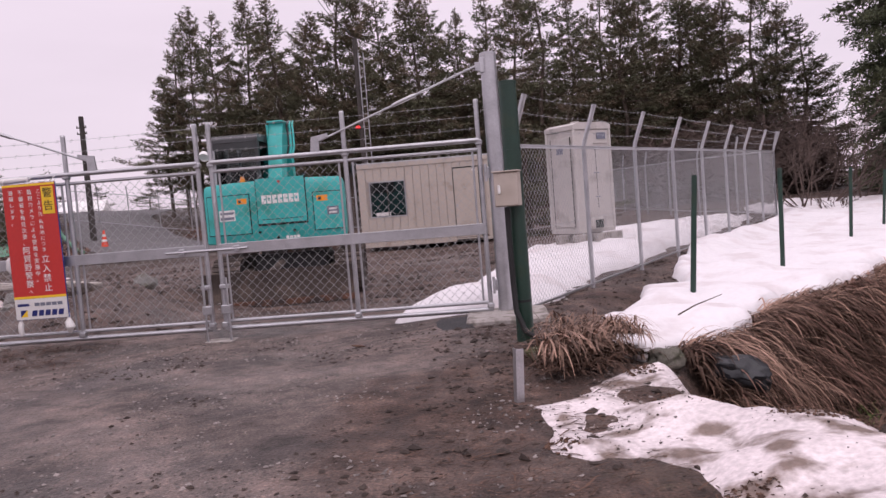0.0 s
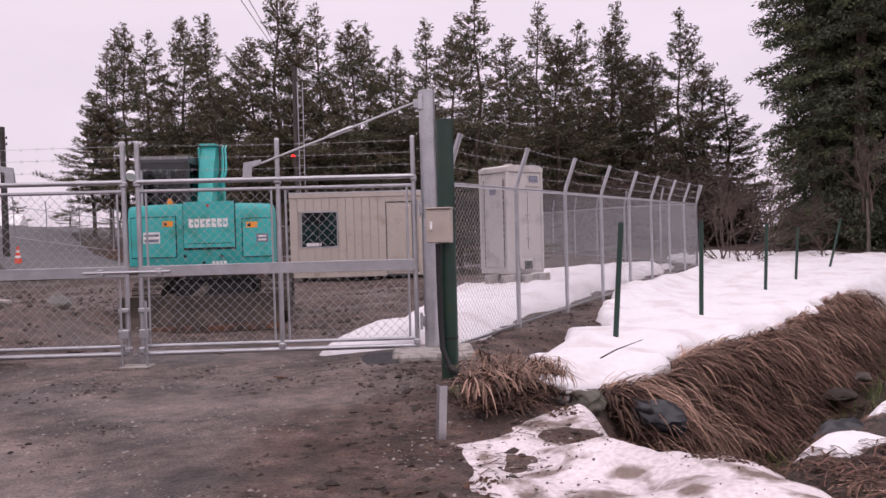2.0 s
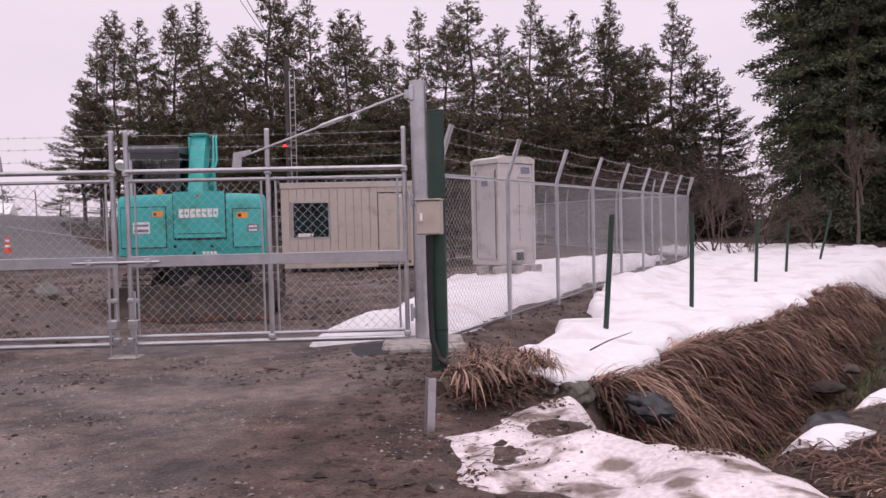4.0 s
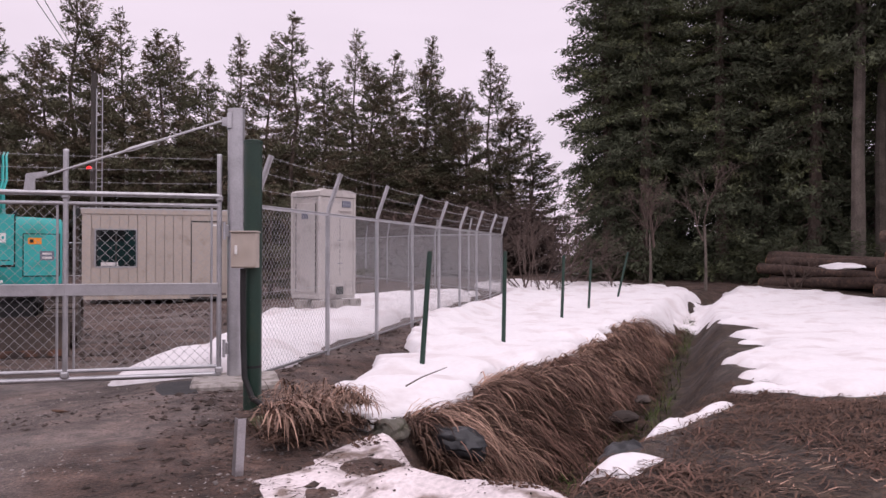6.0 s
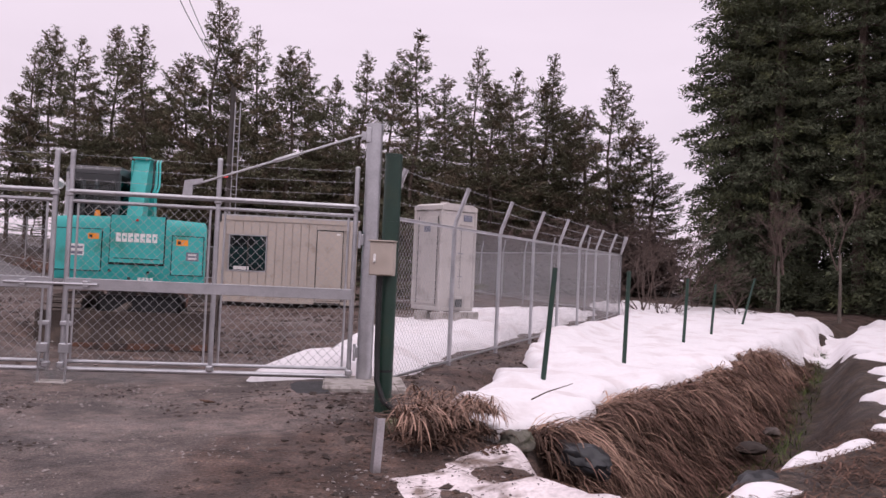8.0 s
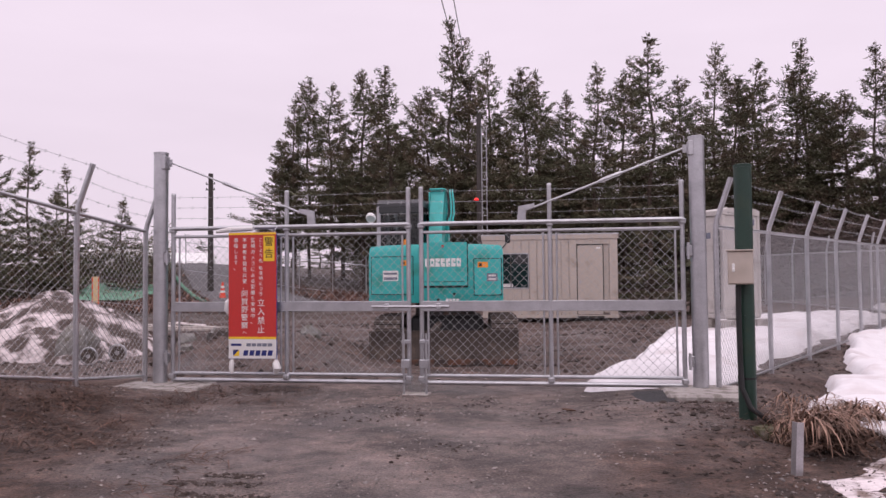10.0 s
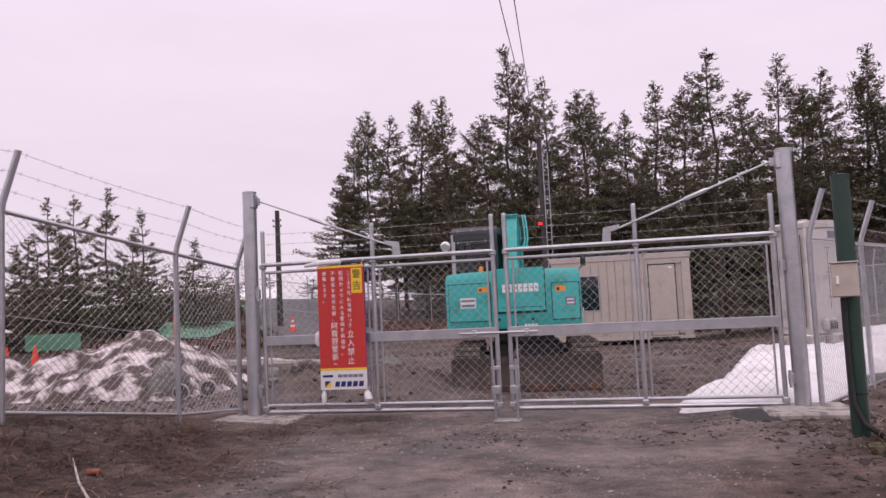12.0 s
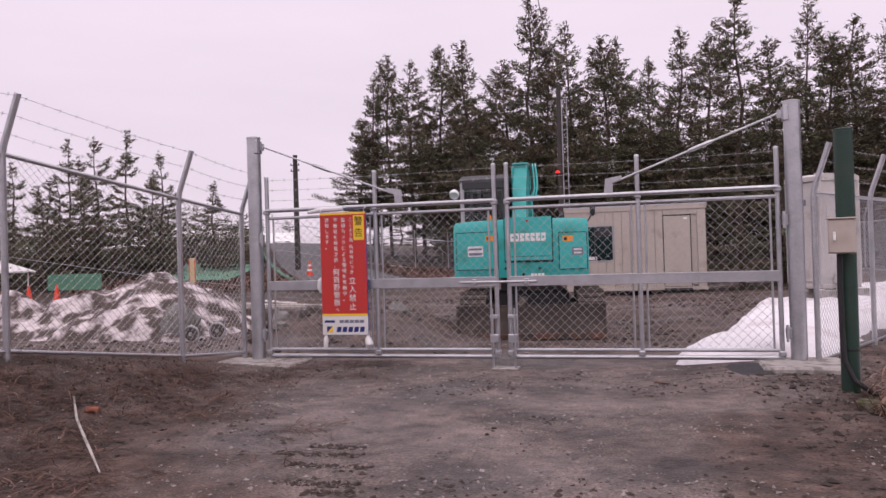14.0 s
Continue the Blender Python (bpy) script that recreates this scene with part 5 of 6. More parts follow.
for x, y, h, st, sp, seed, lean in ((12.8, 16.2, 4.2, 6, 0.7, 1, (-0.4, 0)), (14.0, 17.2, 4.6, 5, 0.5, 2, (0.2, 0)), (13.2, 19.2, 4.6, 6, 0.7, 3, (-0.5, 0)), (15.4, 18.0, 3.6, 5, 0.7, 4, (0, 0)), (15.9, 15.6, 1.6, 5, 0.9, 5, (0.3, 0)), (13.0, 14.6, 1.1, 6, 0.9, 6, (0, 0)), (22.0, 14.0, 2.6, 4, 0.5, 9, (0, 0))):
    tagged(part("bare_bush", bush(seed, h, st, sp, 5 if h > 3 else 4, 0.016 + 0.003 * h, lean), TWIG), "leafless brown bush at the edge of the snow", "bush", "bare bushes").matrix_basis = pose(x, y, gz(x, y))
for x, y, h, seed in ((17.4, 15.9, 4.6, 7), (18.8, 14.7, 5.2, 8)):
    t = thing("bare_tree", "slender leafless young tree at the forest edge", "tree", "bare trees", pose(x, y, gz(x, y)))
    part("trunk", Mesh().tube([(0, 0, -0.2), (0.02, 0, 0.7), (0.0, 0.03, h * 0.42)], [0.065, 0.05, 0.036], 8), TRUNKGREY, t)
    br = part("branching", bush(seed, h * 0.78, 4 if seed == 7 else 2, 0.22, 5, 0.026), TWIG, t)
    br.matrix_basis = pose(0, 0, h * 0.34)


# ---- dry grass ----
def blades(name, label, base, heading, length, width, rise, droop, seed, material):
    """Bent blades: base points, headings (x, y), and one length for each."""
    r = np.random.RandomState(seed)
    n = len(base)
    side = np.stack([-heading[:, 1], heading[:, 0], np.zeros(n)], 1)
    h3 = np.concatenate([heading, np.zeros((n, 1))], 1)
    rows = []
    for k, s in enumerate((0.0, 0.4, 0.75, 1.0)):
        c = base + h3 * (length * s)[:, None] + side * (r.normal(0, 0.08, n) * length * s)[:, None]
        c[:, 2] += length * (rise * s - droop * s * s)
        w = (width * (1, 0.9, 0.65, 0.12)[k])[:, None]
        rows += [c - side * w, c + side * w]
    v = np.stack(rows, 1).reshape(-1, 3)
    o = (np.arange(n) * 8)[:, None, None]
    q = np.array([[0, 1, 3, 2], [2, 3, 5, 4], [4, 5, 7, 6]])[None] + o
    return tagged(new(name, fast_mesh(name, v, q.reshape(-1, 4), material)), label, "grass", kind="stuff")


def bank_points(n, seed, u0, u1, s0=0.75, s1=5.3, sign=1):
    r = np.random.RandomState(seed)
    s = s0 + (s1 - s0) * r.rand(n) ** 1.25
    i = np.minimum(s.astype(int), len(DITCH) - 2)
    f = s - i
    d = np.array(DITCH)
    a, b = d[i], d[i + 1]
    t = (b - a) / np.linalg.norm(b - a, axis=1)[:, None]
    nrm = np.stack([-t[:, 1], t[:, 0]], 1) * sign
    half = np.interp(s, range(len(DITCH)), DITCH_HALF)
    u = u0 + (u1 - u0) * r.rand(n)
    xy = a + (b - a) * f[:, None] + nrm * (half * u)[:, None]
    return np.concatenate([xy, ground_z(xy[:, 0], xy[:, 1])[:, None] + 0.01], 1), nrm, t, r


def tufts(name, label, roots, heading, per, length, start, end, fan, seed, material, width=0.0045, root=0.07, lift=0.0):
    """Tufts of blades that share a root and arch over, pitching from start to end degrees, and lie down on the ground."""
    r = np.random.RandomState(seed)
    n = len(roots) * per
    k = np.repeat(np.arange(len(roots)), per)
    xy = roots[k] + r.normal(0, root, (n, 2))
    a = np.arctan2(heading[k, 1], heading[k, 0]) + r.normal(0, 1, n) * fan
    hd = np.stack([np.cos(a), np.sin(a)], 1)
    size = length * (0.45 + 0.75 * r.rand(n)) * (0.75 + 0.5 * r.rand(len(roots)))[k]
    a0, a1 = np.radians(start) * (0.3 + r.rand(n)), np.radians(end) * (0.6 + 0.6 * r.rand(n))
    z = ground_z(xy[:, 0], xy[:, 1]) + 0.01 + lift
    layer = 0.008 + (0.03 + lift) * r.rand(n) + lift * 0.5 * r.rand(len(roots))[k]
    half = width * (0.6 + 0.8 * r.rand(n))
    side = np.stack([-hd[:, 1], hd[:, 0], np.zeros(n)], 1)
    rows, stations = [], 7
    for m in range(stations):
        f = m / (stations - 1)
        zz = np.maximum(z, ground_z(xy[:, 0], xy[:, 1]) + layer * min(1, 4 * f))
        w = (half * (0.8, 1, 1, 0.9, 0.75, 0.5, 0.1)[m])[:, None]
        c = np.concatenate([xy, zz[:, None]], 1)
        rows += [c - side * w, c + side * w]
        pitch = a0 + (a1 - a0) * f
        step = size / (stations - 1)
        xy = xy + hd * (step * np.cos(pitch))[:, None]
        z = zz + step * np.sin(pitch)
    v = np.stack(rows, 1).reshape(-1, 3)
    q = np.array([[2 * m, 2 * m + 1, 2 * m + 3, 2 * m + 2] for m in range(stations - 1)])[None] + (np.arange(n) * 2 * stations)[:, None, None]
    return tagged(new(name, fast_mesh(name, v, q.reshape(-1, 4), material)), label, "grass", kind="stuff")


def inside(xy, outline):
    """Whether points lie within an outline."""
    x, y, res = xy[:, 0], xy[:, 1], np.zeros(len(xy), bool)
    for (ax, ay), (bx, by) in zip(outline, list(outline[1:]) + [outline[0]]):
        res ^= ((ay > y) != (by > y)) & (x < (bx - ax) * (y - ay) / (by - ay + 1e-12) + ax)
    return res


def bank_tufts(count, seed, u0, u1, along_bias, s0=1.1, s1=5.6):
    p, nrm, t, r = bank_points(count, seed, u0, u1, s0, s1)
    swirl = along_bias + 2.2 * rough(p[:, 0], p[:, 1], 0.9, 33, 2) + r.normal(0, 0.6, count)
    hd = -nrm + t * swirl[:, None]
    free = ~inside(p[:, :2] + nrm * 0.04, SNOW_BANK)
    return p[free, :2], hd[free]


RUSSET = mat("russet_dry_grass", (0.15, 0.086, 0.066), 0.85, 0, 0.2, 2.0, island=0.6, spec=0.2)
# bottom layer in the dark straw tone: shade deep in the grass put into colour
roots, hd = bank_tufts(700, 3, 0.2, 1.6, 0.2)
tufts("shaded_grass_layer", "dark under-layer of withered grass on the ditch bank, coloured as shaded", roots, hd, 22, 0.42, 30, -70, 0.8, 3, STRAWDARK, 0.007, 0.07, 0.05)
roots, hd = bank_tufts(420, 4, 0.5, 1.6, 0.3)
tufts("dry_grass", "russet withered grass hanging in tufts over the ditch bank", roots, hd, 18, 0.55, 26, -95, 0.5, 4, RUSSET, 0.0062, 0.04, 0.07)
roots, hd = bank_tufts(360, 6, 0.6, 1.6, 0.4)
tufts("dry_grass", "pale brown grass tufts arching over the ditch bank", roots, hd, 11, 0.6, 32, -100, 0.45, 6, STRAW, 0.0058, 0.035, 0.1)
roots, hd = bank_tufts(90, 8, 1.1, 1.6, 0.2)
tufts("dry_grass", "loose pale straws along the snow rim", roots, hd, 8, 0.35, 30, -50, 1.0, 8, STRAW, 0.005, 0.1, 0.04)
p, nrm, t, r = bank_points(1500, 7, -0.3, 0.35, 0.9, 6)
hd = r.normal(0, 1, (1500, 2))
hd /= np.linalg.norm(hd, axis=1)[:, None]
blades("fresh_grass", "green and brown grass along the ditch bottom", p, hd, 0.06 + 0.16 * r.rand(1500), 0.003 + 0.004 * r.rand(1500), 0.8 + 0.5 * r.rand(1500), 0.5 * r.rand(1500), 7, GREENGRASS)
clump = np.random.RandomState(9)
MATTED = mat("matted_grass", (0.23, 0.145, 0.108), 0.85, 0, 0.2, 2, island=0.7)
centres = np.array([(3.62, -1.98), (3.74, -2.1), (3.85, -2.22), (3.97, -2.32), (3.7, -2.35), (3.58, -2.5), (3.62, -2.72), (3.5, -2.95)])
roots = centres[clump.randint(0, len(centres), 80)] + clump.normal(0, 0.07, (80, 2))
hd = np.stack([clump.normal(-0.25, 0.6, 80), clump.normal(-0.75, 0.4, 80)], 1)
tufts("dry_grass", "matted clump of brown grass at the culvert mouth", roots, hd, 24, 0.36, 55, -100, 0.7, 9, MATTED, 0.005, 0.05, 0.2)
# darker blades below the clump, painting in the shade beneath it
tufts("shaded_grass_layer", "dark grass under the matted clump, coloured as shaded", roots - [0, 0.08], hd, 22, 0.26, 30, -80, 1.0, 10, STRAWDARK, 0.006, 0.09, 0.06)
# withered grass on the slope below the far fence
slope = np.random.RandomState(39)
xy = np.stack([slope.uniform(-22, -5.5, 900), slope.uniform(18, 37, 900)], 1)
xy = xy[(along(xy[:, 0], xy[:, 1], [(-7.6, 19), (-10.1, 22.5), (-15.6, 31), (-21.5, 41)])[0] > 2.9) & (rough(xy[:, 0], xy[:, 1], 3.0, 48) > -0.3)]
hd = slope.normal(0, 1, xy.shape)
tufts("slope_grass", "withered brown grass on the slope below the fence", xy, hd, 14, 0.75, 50, -60, 0.9, 40, RUSSET, 0.022, 0.4)
# straw and twigs on the west verge
verge = np.random.RandomState(29)
xy = np.stack([verge.uniform(-6.5, -0.8, 900), verge.uniform(-6.6, 0.0, 900)], 1)
xy = xy[(xy[:, 0] < -2.0 + 0.4 * np.clip(-3 - xy[:, 1], 0, 9) + 1.4 * rough(xy[:, 0], xy[:, 1], 0.8, 41)) & (rough(xy[:, 0], xy[:, 1], 1.0, 43) > -0.12)]
hd = np.stack([verge.normal(0.8, 0.6, len(xy)), verge.normal(0.0, 0.5, len(xy))], 1)
tufts("flattened_grass", "flattened wet straw on the earth beside the drive", xy, hd, 16, 0.26, 16, -25, 1.2, 30, STRAWDARK, 0.004, 0.14)
tufts("flattened_grass", "russet straw scattered on the earth beside the drive", xy[::2], hd[::2], 6, 0.3, 18, -25, 1.2, 31, RUSSET, 0.0035, 0.16)
# straw on the far bank of the ditch
bank = np.random.RandomState(19)
xy = np.stack([bank.uniform(4.9, 11, 1500), bank.uniform(-6.0, 0.5, 1500)], 1)
STRIPS = ([(5.9, -3.45), (6.45, -3.1), (6.95, -2.65), (7.9, -1.8), (7.6, -1.75), (6.65, -2.4), (6.1, -2.95)], [(4.95, -4.1), (5.25, -3.8), (5.6, -3.7), (5.75, -3.95), (5.3, -4.25)])
clear = ~inside(xy + [-0.12, 0], STRIPS[0]) & ~inside(xy, STRIPS[0]) & ~inside(xy + [-0.1, 0], STRIPS[1]) & ~inside(xy + [0, 0.12], STRIPS[1]) & (np.hypot(xy[:, 0] - 5.6, xy[:, 1] + 3.65) > 0.33)
keep = clear & (along(xy[:, 0], xy[:, 1], DITCH)[0] > 0.35) & (xy[:, 1] < -3.15 + 0.66 * (xy[:, 0] - 5.2)) & (rough(xy[:, 0], xy[:, 1], 0.9, 45) > -0.18)
xy = xy[keep]
hd = np.stack([bank.normal(0.9, 0.5, len(xy)), bank.normal(0.1, 0.5, len(xy))], 1)
tufts("flattened_grass", "flattened brown grass on the trodden ditch bank", xy, hd, 15, 0.18, 25, -45, 1.3, 20, STRAWDARK, 0.005, 0.12)
pick = xy[rough(xy[:, 0], xy[:, 1], 0.6, 47) > 0.12]
tufts("flattened_grass", "pale straw lying on the trodden ditch bank", pick, hd[:len(pick)], 8, 0.22, 30, -45, 1.1, 21, RUSSET, 0.004, 0.1)


def litter(name, label, n, seed, x0, x1, y0, y1, keep, lmax, material, rise=0.1):
    r = np.random.RandomState(seed)
    x, y = r.uniform(x0, x1, n), r.uniform(y0, y1, n)
    ok = keep(x, y)
    x, y = x[ok], y[ok]
    m = len(x)
    a = r.normal(0.25, 0.6, m)
    hd = np.stack([np.cos(a), np.sin(a)], 1)
    blades(name, label, np.stack([x, y, ground_z(x, y) + 0.012], 1), hd, (0.15 + 0.85 * r.rand(m) ** 2) * lmax, 0.0025 + 0.0035 * r.rand(m), rise * r.rand(m), rise * 1.1 * r.rand(m), seed, material)


litter("straw_litter", "flattened brown straw on the earth beside the drive", 3800, 11, -6.5, -0.6, -6.2, 0.2, lambda x, y: (x < -1.9 + 0.45 * (y + 3) * (y < -3) * -1 + 1.6 * rough(x, y, 0.8, 41)) & (rough(x, y, 0.9, 43) > -0.1), 0.5, STRAWDARK, 0.15)
litter("straw_litter", "dry straw and leaves on the ditch bank", 9000, 12, 4.8, 12.5, -5.8, 1.5, lambda x, y: (along(x, y, DITCH)[0] > 0.45) & (y < -3.4 + 0.62 * (x - 5.2)) & (rough(x, y, 0.7, 45) > 0.12), 0.2, STRAW, 0.35)
litter("straw_litter", "wet brown leaf litter on the ditch bank", 15000, 13, 4.8, 12.5, -5.8, 1.5, lambda x, y: (along(x, y, DITCH)[0] > 0.2) & (y < -3.2 + 0.62 * (x - 5.2)), 0.2, STRAWDARK, 0.3)
litter("twig_litter", "dark twigs and straw on the muddy verge", 2200, 14, 1.6, 4.4, -5.8, -0.9, lambda x, y: x > 2.5 + 0.9 * rough(x, y, 0.7, 44), 0.16, STRAWDARK, 0.2)


# ---- stones, clods ----
def pebbles(name, label, n, seed, x0, x1, y0, y1, keep, size, flat, material, lift=0.3):
    r = np.random.RandomState(seed)
    x, y = r.uniform(x0, x1, n), r.uniform(y0, y1, n)
    ok = keep(x, y)
    x, y = x[ok], y[ok]
    m = len(x)
    s = size[0] + (size[1] - size[0]) * r.rand(m) ** 3
    unit = np.array([[1, 0, 0], [-1, 0, 0], [0, 1, 0], [0, -1, 0], [0, 0, 1], [0, 0, -1]], float)
    jit = unit[None] * r.uniform(0.6, 1.25, (m, 6, 1)) + r.normal(0, 0.18, (m, 6, 3))
    a = r.rand(m) * 6.28
    ca, sa = np.cos(a)[:, None], np.sin(a)[:, None]
    jit = np.stack([jit[:, :, 0] * ca - jit[:, :, 1] * sa, jit[:, :, 0] * sa + jit[:, :, 1] * ca, jit[:, :, 2] * flat], 2)
    v = jit * s[:, None, None] + np.stack([x, y, ground_z(x, y) + s * flat * lift], 1)[:, None]
    f = np.array([[0, 2, 4], [2, 1, 4], [1, 3, 4], [3, 0, 4], [2, 0, 5], [1, 2, 5], [3, 1, 5], [0, 3, 5]])[None] + (np.arange(m) * 6)[:, None, None]
    tagged(new(name, fast_mesh(name, v.reshape(-1, 3), f.reshape(-1, 3), material)), label, "stones", kind="stuff")


pebbles("gravel", "grey gravel stones strewn over the drive", 15000, 51, -5, 4.4, -7.0, 0.0, lambda x, y: rough(x, y, 1.0, 52) + 0.14 * (np.abs(x - 0.6) > 2.2) > 0.0, (0.004, 0.02), 0.6, STONE)
pebbles("earth_clods", "dark clods of earth pressed into the drive", 9000, 53, -5, 4.2, -7.0, -0.2, lambda x, y: rough(x, y, 0.8, 54, 4) + 0.2 * (x > 1.9) > 0.08, (0.006, 0.03), 0.45, CLOD)
pebbles("earth_clods", "dark clods along the fence and ditch", 3800, 55, 2.4, 9, -5, 6, lambda x, y: (np.abs(x - 3.75 - 0.56 * np.clip(y, 0, 20)) < 0.75 + 0.5 * (y < 0)), (0.01, 0.05), 0.5, CLOD)
pebbles("yard_rubble", "rubble and earth lumps in the yard", 5200, 56, -8, 4, 0.6, 14, lambda x, y: rough(x, y, 1.6, 57) + 0.3 * (x < -1.7) > 0.05, (0.012, 0.07), 0.5, CLOD)
pebbles("yard_gravel", "pale stones in the yard", 2600, 58, -9, 4, 0.6, 14, lambda x, y: rough(x, y, 1.6, 59) > 0.0, (0.01, 0.04), 0.6, STONE)
for k, (y, x0, x1) in enumerate(((-4.05, -0.6, -0.2), (-4.25, -0.75, -0.15), (-4.5, -0.55, 0.0), (-4.85, -0.45, 0.05), (-5.0, -0.2, 0.1))):
    pebbles("tyre_mark", "row of earth clods pressed by a tyre tread", 130, 60 + k, x0, x1, y - 0.05, y + 0.05, lambda x, y: x > -9, (0.006, 0.026), 0.5, CLOD)


def specks(ob, n, seed, size, above, label, material):
    """Bits of bark and earth on a sheet of snow, gathered in drifts."""
    r = np.random.RandomState(seed)
    co = np.array([tuple(v.co) for v in ob.data.vertices])
    co = co[rough(co[:, 0], co[:, 1], 0.5, seed, 3) > above]
    c = co[r.randint(0, len(co), n)] + r.normal(0, 0.015, (n, 3)) * [1, 1, 0]
    k = size * (0.4 + 0.9 * r.rand(n) ** 2)[:, None, None]
    unit = np.array([[1, 0, 0.1], [-0.6, 0.7, 0.1], [-0.5, -0.8, 0.1], [0, 0, 0.7]])[None] + r.normal(0, 0.3, (n, 4, 3))
    v = c[:, None] + unit * k
    f = np.array([[0, 1, 3], [1, 2, 3], [2, 0, 3]])[None] + (np.arange(n) * 4)[:, None, None]
    tagged(new("dirt_specks", fast_mesh("dirt_specks", v.reshape(-1, 3), f.reshape(-1, 3), material)), label, "dirt", kind="stuff")


specks(dirty, 400, 81, 0.010, 0.16, "dark bits of moss and earth drifted on the dirty snow", CLOD)
specks(dirty, 220, 82, 0.006, -0.6, "fine dark grit on the dirty snow", CLOD)
specks(dirty, 1500, 83, 0.014, 0.34, "dark mossy earth melting out of the snow", STRAWDARK)


def lump(size, seed, amount=0.25, detail=3):
    bm = bmesh.new()
    bmesh.ops.create_icosphere(bm, subdivisions=detail, radius=1.0)
    m = Mesh()
    for v in bm.verts:
        k = 1 + amount * noise.noise(v.co * 1.4 + Vector((seed * 3.1, 0, 0))) + amount * 0.5 * noise.noise(v.co * 3.5 + Vector((0, seed, 0)))
        m.v.append((v.co.x * k * size[0], v.co.y * k * size[1], v.co.z * k * size[2]))
    m.f = [tuple(v.index for v in f.verts) for f in bm.faces]
    bm.free()
    return m


def put(name, mesh, material, label, category, m, group=""):
    ob = tagged(part(name, mesh, material), label, category, group)
    ob.matrix_basis = m
    return ob


SACK = mat("black_plastic", (0.016, 0.017, 0.02), 0.42, 0, 0.2, 4, 0.3, 14)
put("sandbag", lump((0.24, 0.15, 0.11), 1, 0.3, 4), SACK, "black plastic sandbag lying on the ditch bank", "sandbag", pose(4.82, -2.42, -0.22, 10, 14, -25), "black sandbags")
put("sandbag", lump((0.22, 0.14, 0.1), 2, 0.3, 4), SACK, "black plastic sandbag lying on the ditch edge", "sandbag", pose(5.6, -3.62, -0.1, 0, -6, 35), "black sandbags")
put("rock", lump((0.15, 0.11, 0.1), 3, 0.3, 4), mat("mossy_rock", (0.12, 0.112, 0.092), 0.9, 0, 0.25, 6, 0.5, 30, (0.07, 0.07, 0.045), 0.4), "grey green rock under the snow rim", "rock", pose(4.26, -2.5, -0.08, 0, 0, 20), "rocks")
put("rock", lump((0.15, 0.1, 0.05), 4, 0.35), MUDSTEEL, "dark flat stone in the ditch bottom", "rock", pose(8.3, 0.75, -0.62, 0, 0, 50), "rocks")
put("rock", lump((0.2, 0.14, 0.06), 6, 0.35), CLOD, "dark clod in the ditch bottom", "rock", pose(7.6, 0.0, -0.66, 0, 0, 10), "rocks")
put("brick_piece", Mesh().box((0, 0, 0), (0.1, 0.07, 0.04), 0.01), mat("orange_brick", (0.26, 0.075, 0.04), 0.8, 0, 0.2, 8), "broken piece of orange brick on the earth", "brick", pose(-2.65, -3.65, gz(-2.65, -3.65) + 0.02, 0, 4, 25))
put("fallen_stick", Mesh().tube([(-2.95, -3.5, 0.16), (-2.5, -4.0, 0.09), (-1.95, -4.55, 0.05), (-1.5, -5.0, 0.02)], [0.008, 0.009, 0.010, 0.005], 7), WOODPALE, "pale dead stick lying on the straw", "stick", pose(0, 0, 0.0), "dead sticks")
put("fallen_stick", Mesh().tube([(-4.2, -3.2, 0.22), (-3.6, -2.9, 0.2), (-3.1, -2.75, 0.17)], [0.012, 0.014, 0.008], 7), WOODPALE, "pale dead stick lying on the straw", "stick", pose(0, 0, 0.0), "dead sticks")
put("dead_leaf", lump((0.075, 0.02, 0.012), 8, 0.5, 2), STRAWDARK, "brown dead leaf on the drive", "leaf", pose(1.72, -1.2, gz(1.72, -1.2) + 0.014, 0, 5, -15))
put("twig", Mesh().tube([(4.5, -1.95, 0.16), (4.65, -1.9, 0.22), (4.9, -1.8, 0.28)], [0.007, 0.006, 0.003], 5), BARK, "dark twig sticking out of the snow", "twig", pose(0, 0, 0))
put("asphalt_wedge", Mesh().add([(2.3, -0.1, -0.09), (2.78, -0.06, -0.09), (3.0, -1.05, -0.09), (2.35, -1.1, -0.09), (2.45, -0.15, -0.01), (2.74, -0.12, 0.0), (2.8, -0.75, -0.02), (2.5, -0.85, -0.03)],
    [(0, 1, 5, 4), (1, 2, 6, 5), (2, 3, 7, 6), (3, 0, 4, 7), (4, 5, 6, 7), (3, 2, 1, 0)]), mat("dark_asphalt", (0.035, 0.034, 0.036), 0.9, 0, 0.25, 6, 0.5, 60), "dark asphalt wedge beside the gate foot", "asphalt", pose(0, 0, 0))

# ---- logs ----
def log(x, y, z, length, r, turn, tilt, seed):
    t = thing("log", "felled cedar log with rough brown bark", "log", "stacked logs", pose(x, y, z, 0, tilt, turn))
    rd = random.Random(seed)
    pts = [(length * k / 6 - length / 2, rd.uniform(-0.02, 0.02), rd.uniform(-0.02, 0.02)) for k in range(7)]
    part("bark", Mesh().tube(pts, [r * (1.06 - 0.03 * k + rd.uniform(-0.03, 0.03)) for k in range(7)], 11, False), LOGBARK, t)
    for k in (0, 6):
        e = pts[k][0]
        part("cut_end", Mesh().tube([(e - 0.012, pts[k][1], pts[k][2]), (e + 0.012, pts[k][1], pts[k][2])], r * (1.05 if k == 0 else 0.87), 11), WOODFRESH, t, "pale sawn end")


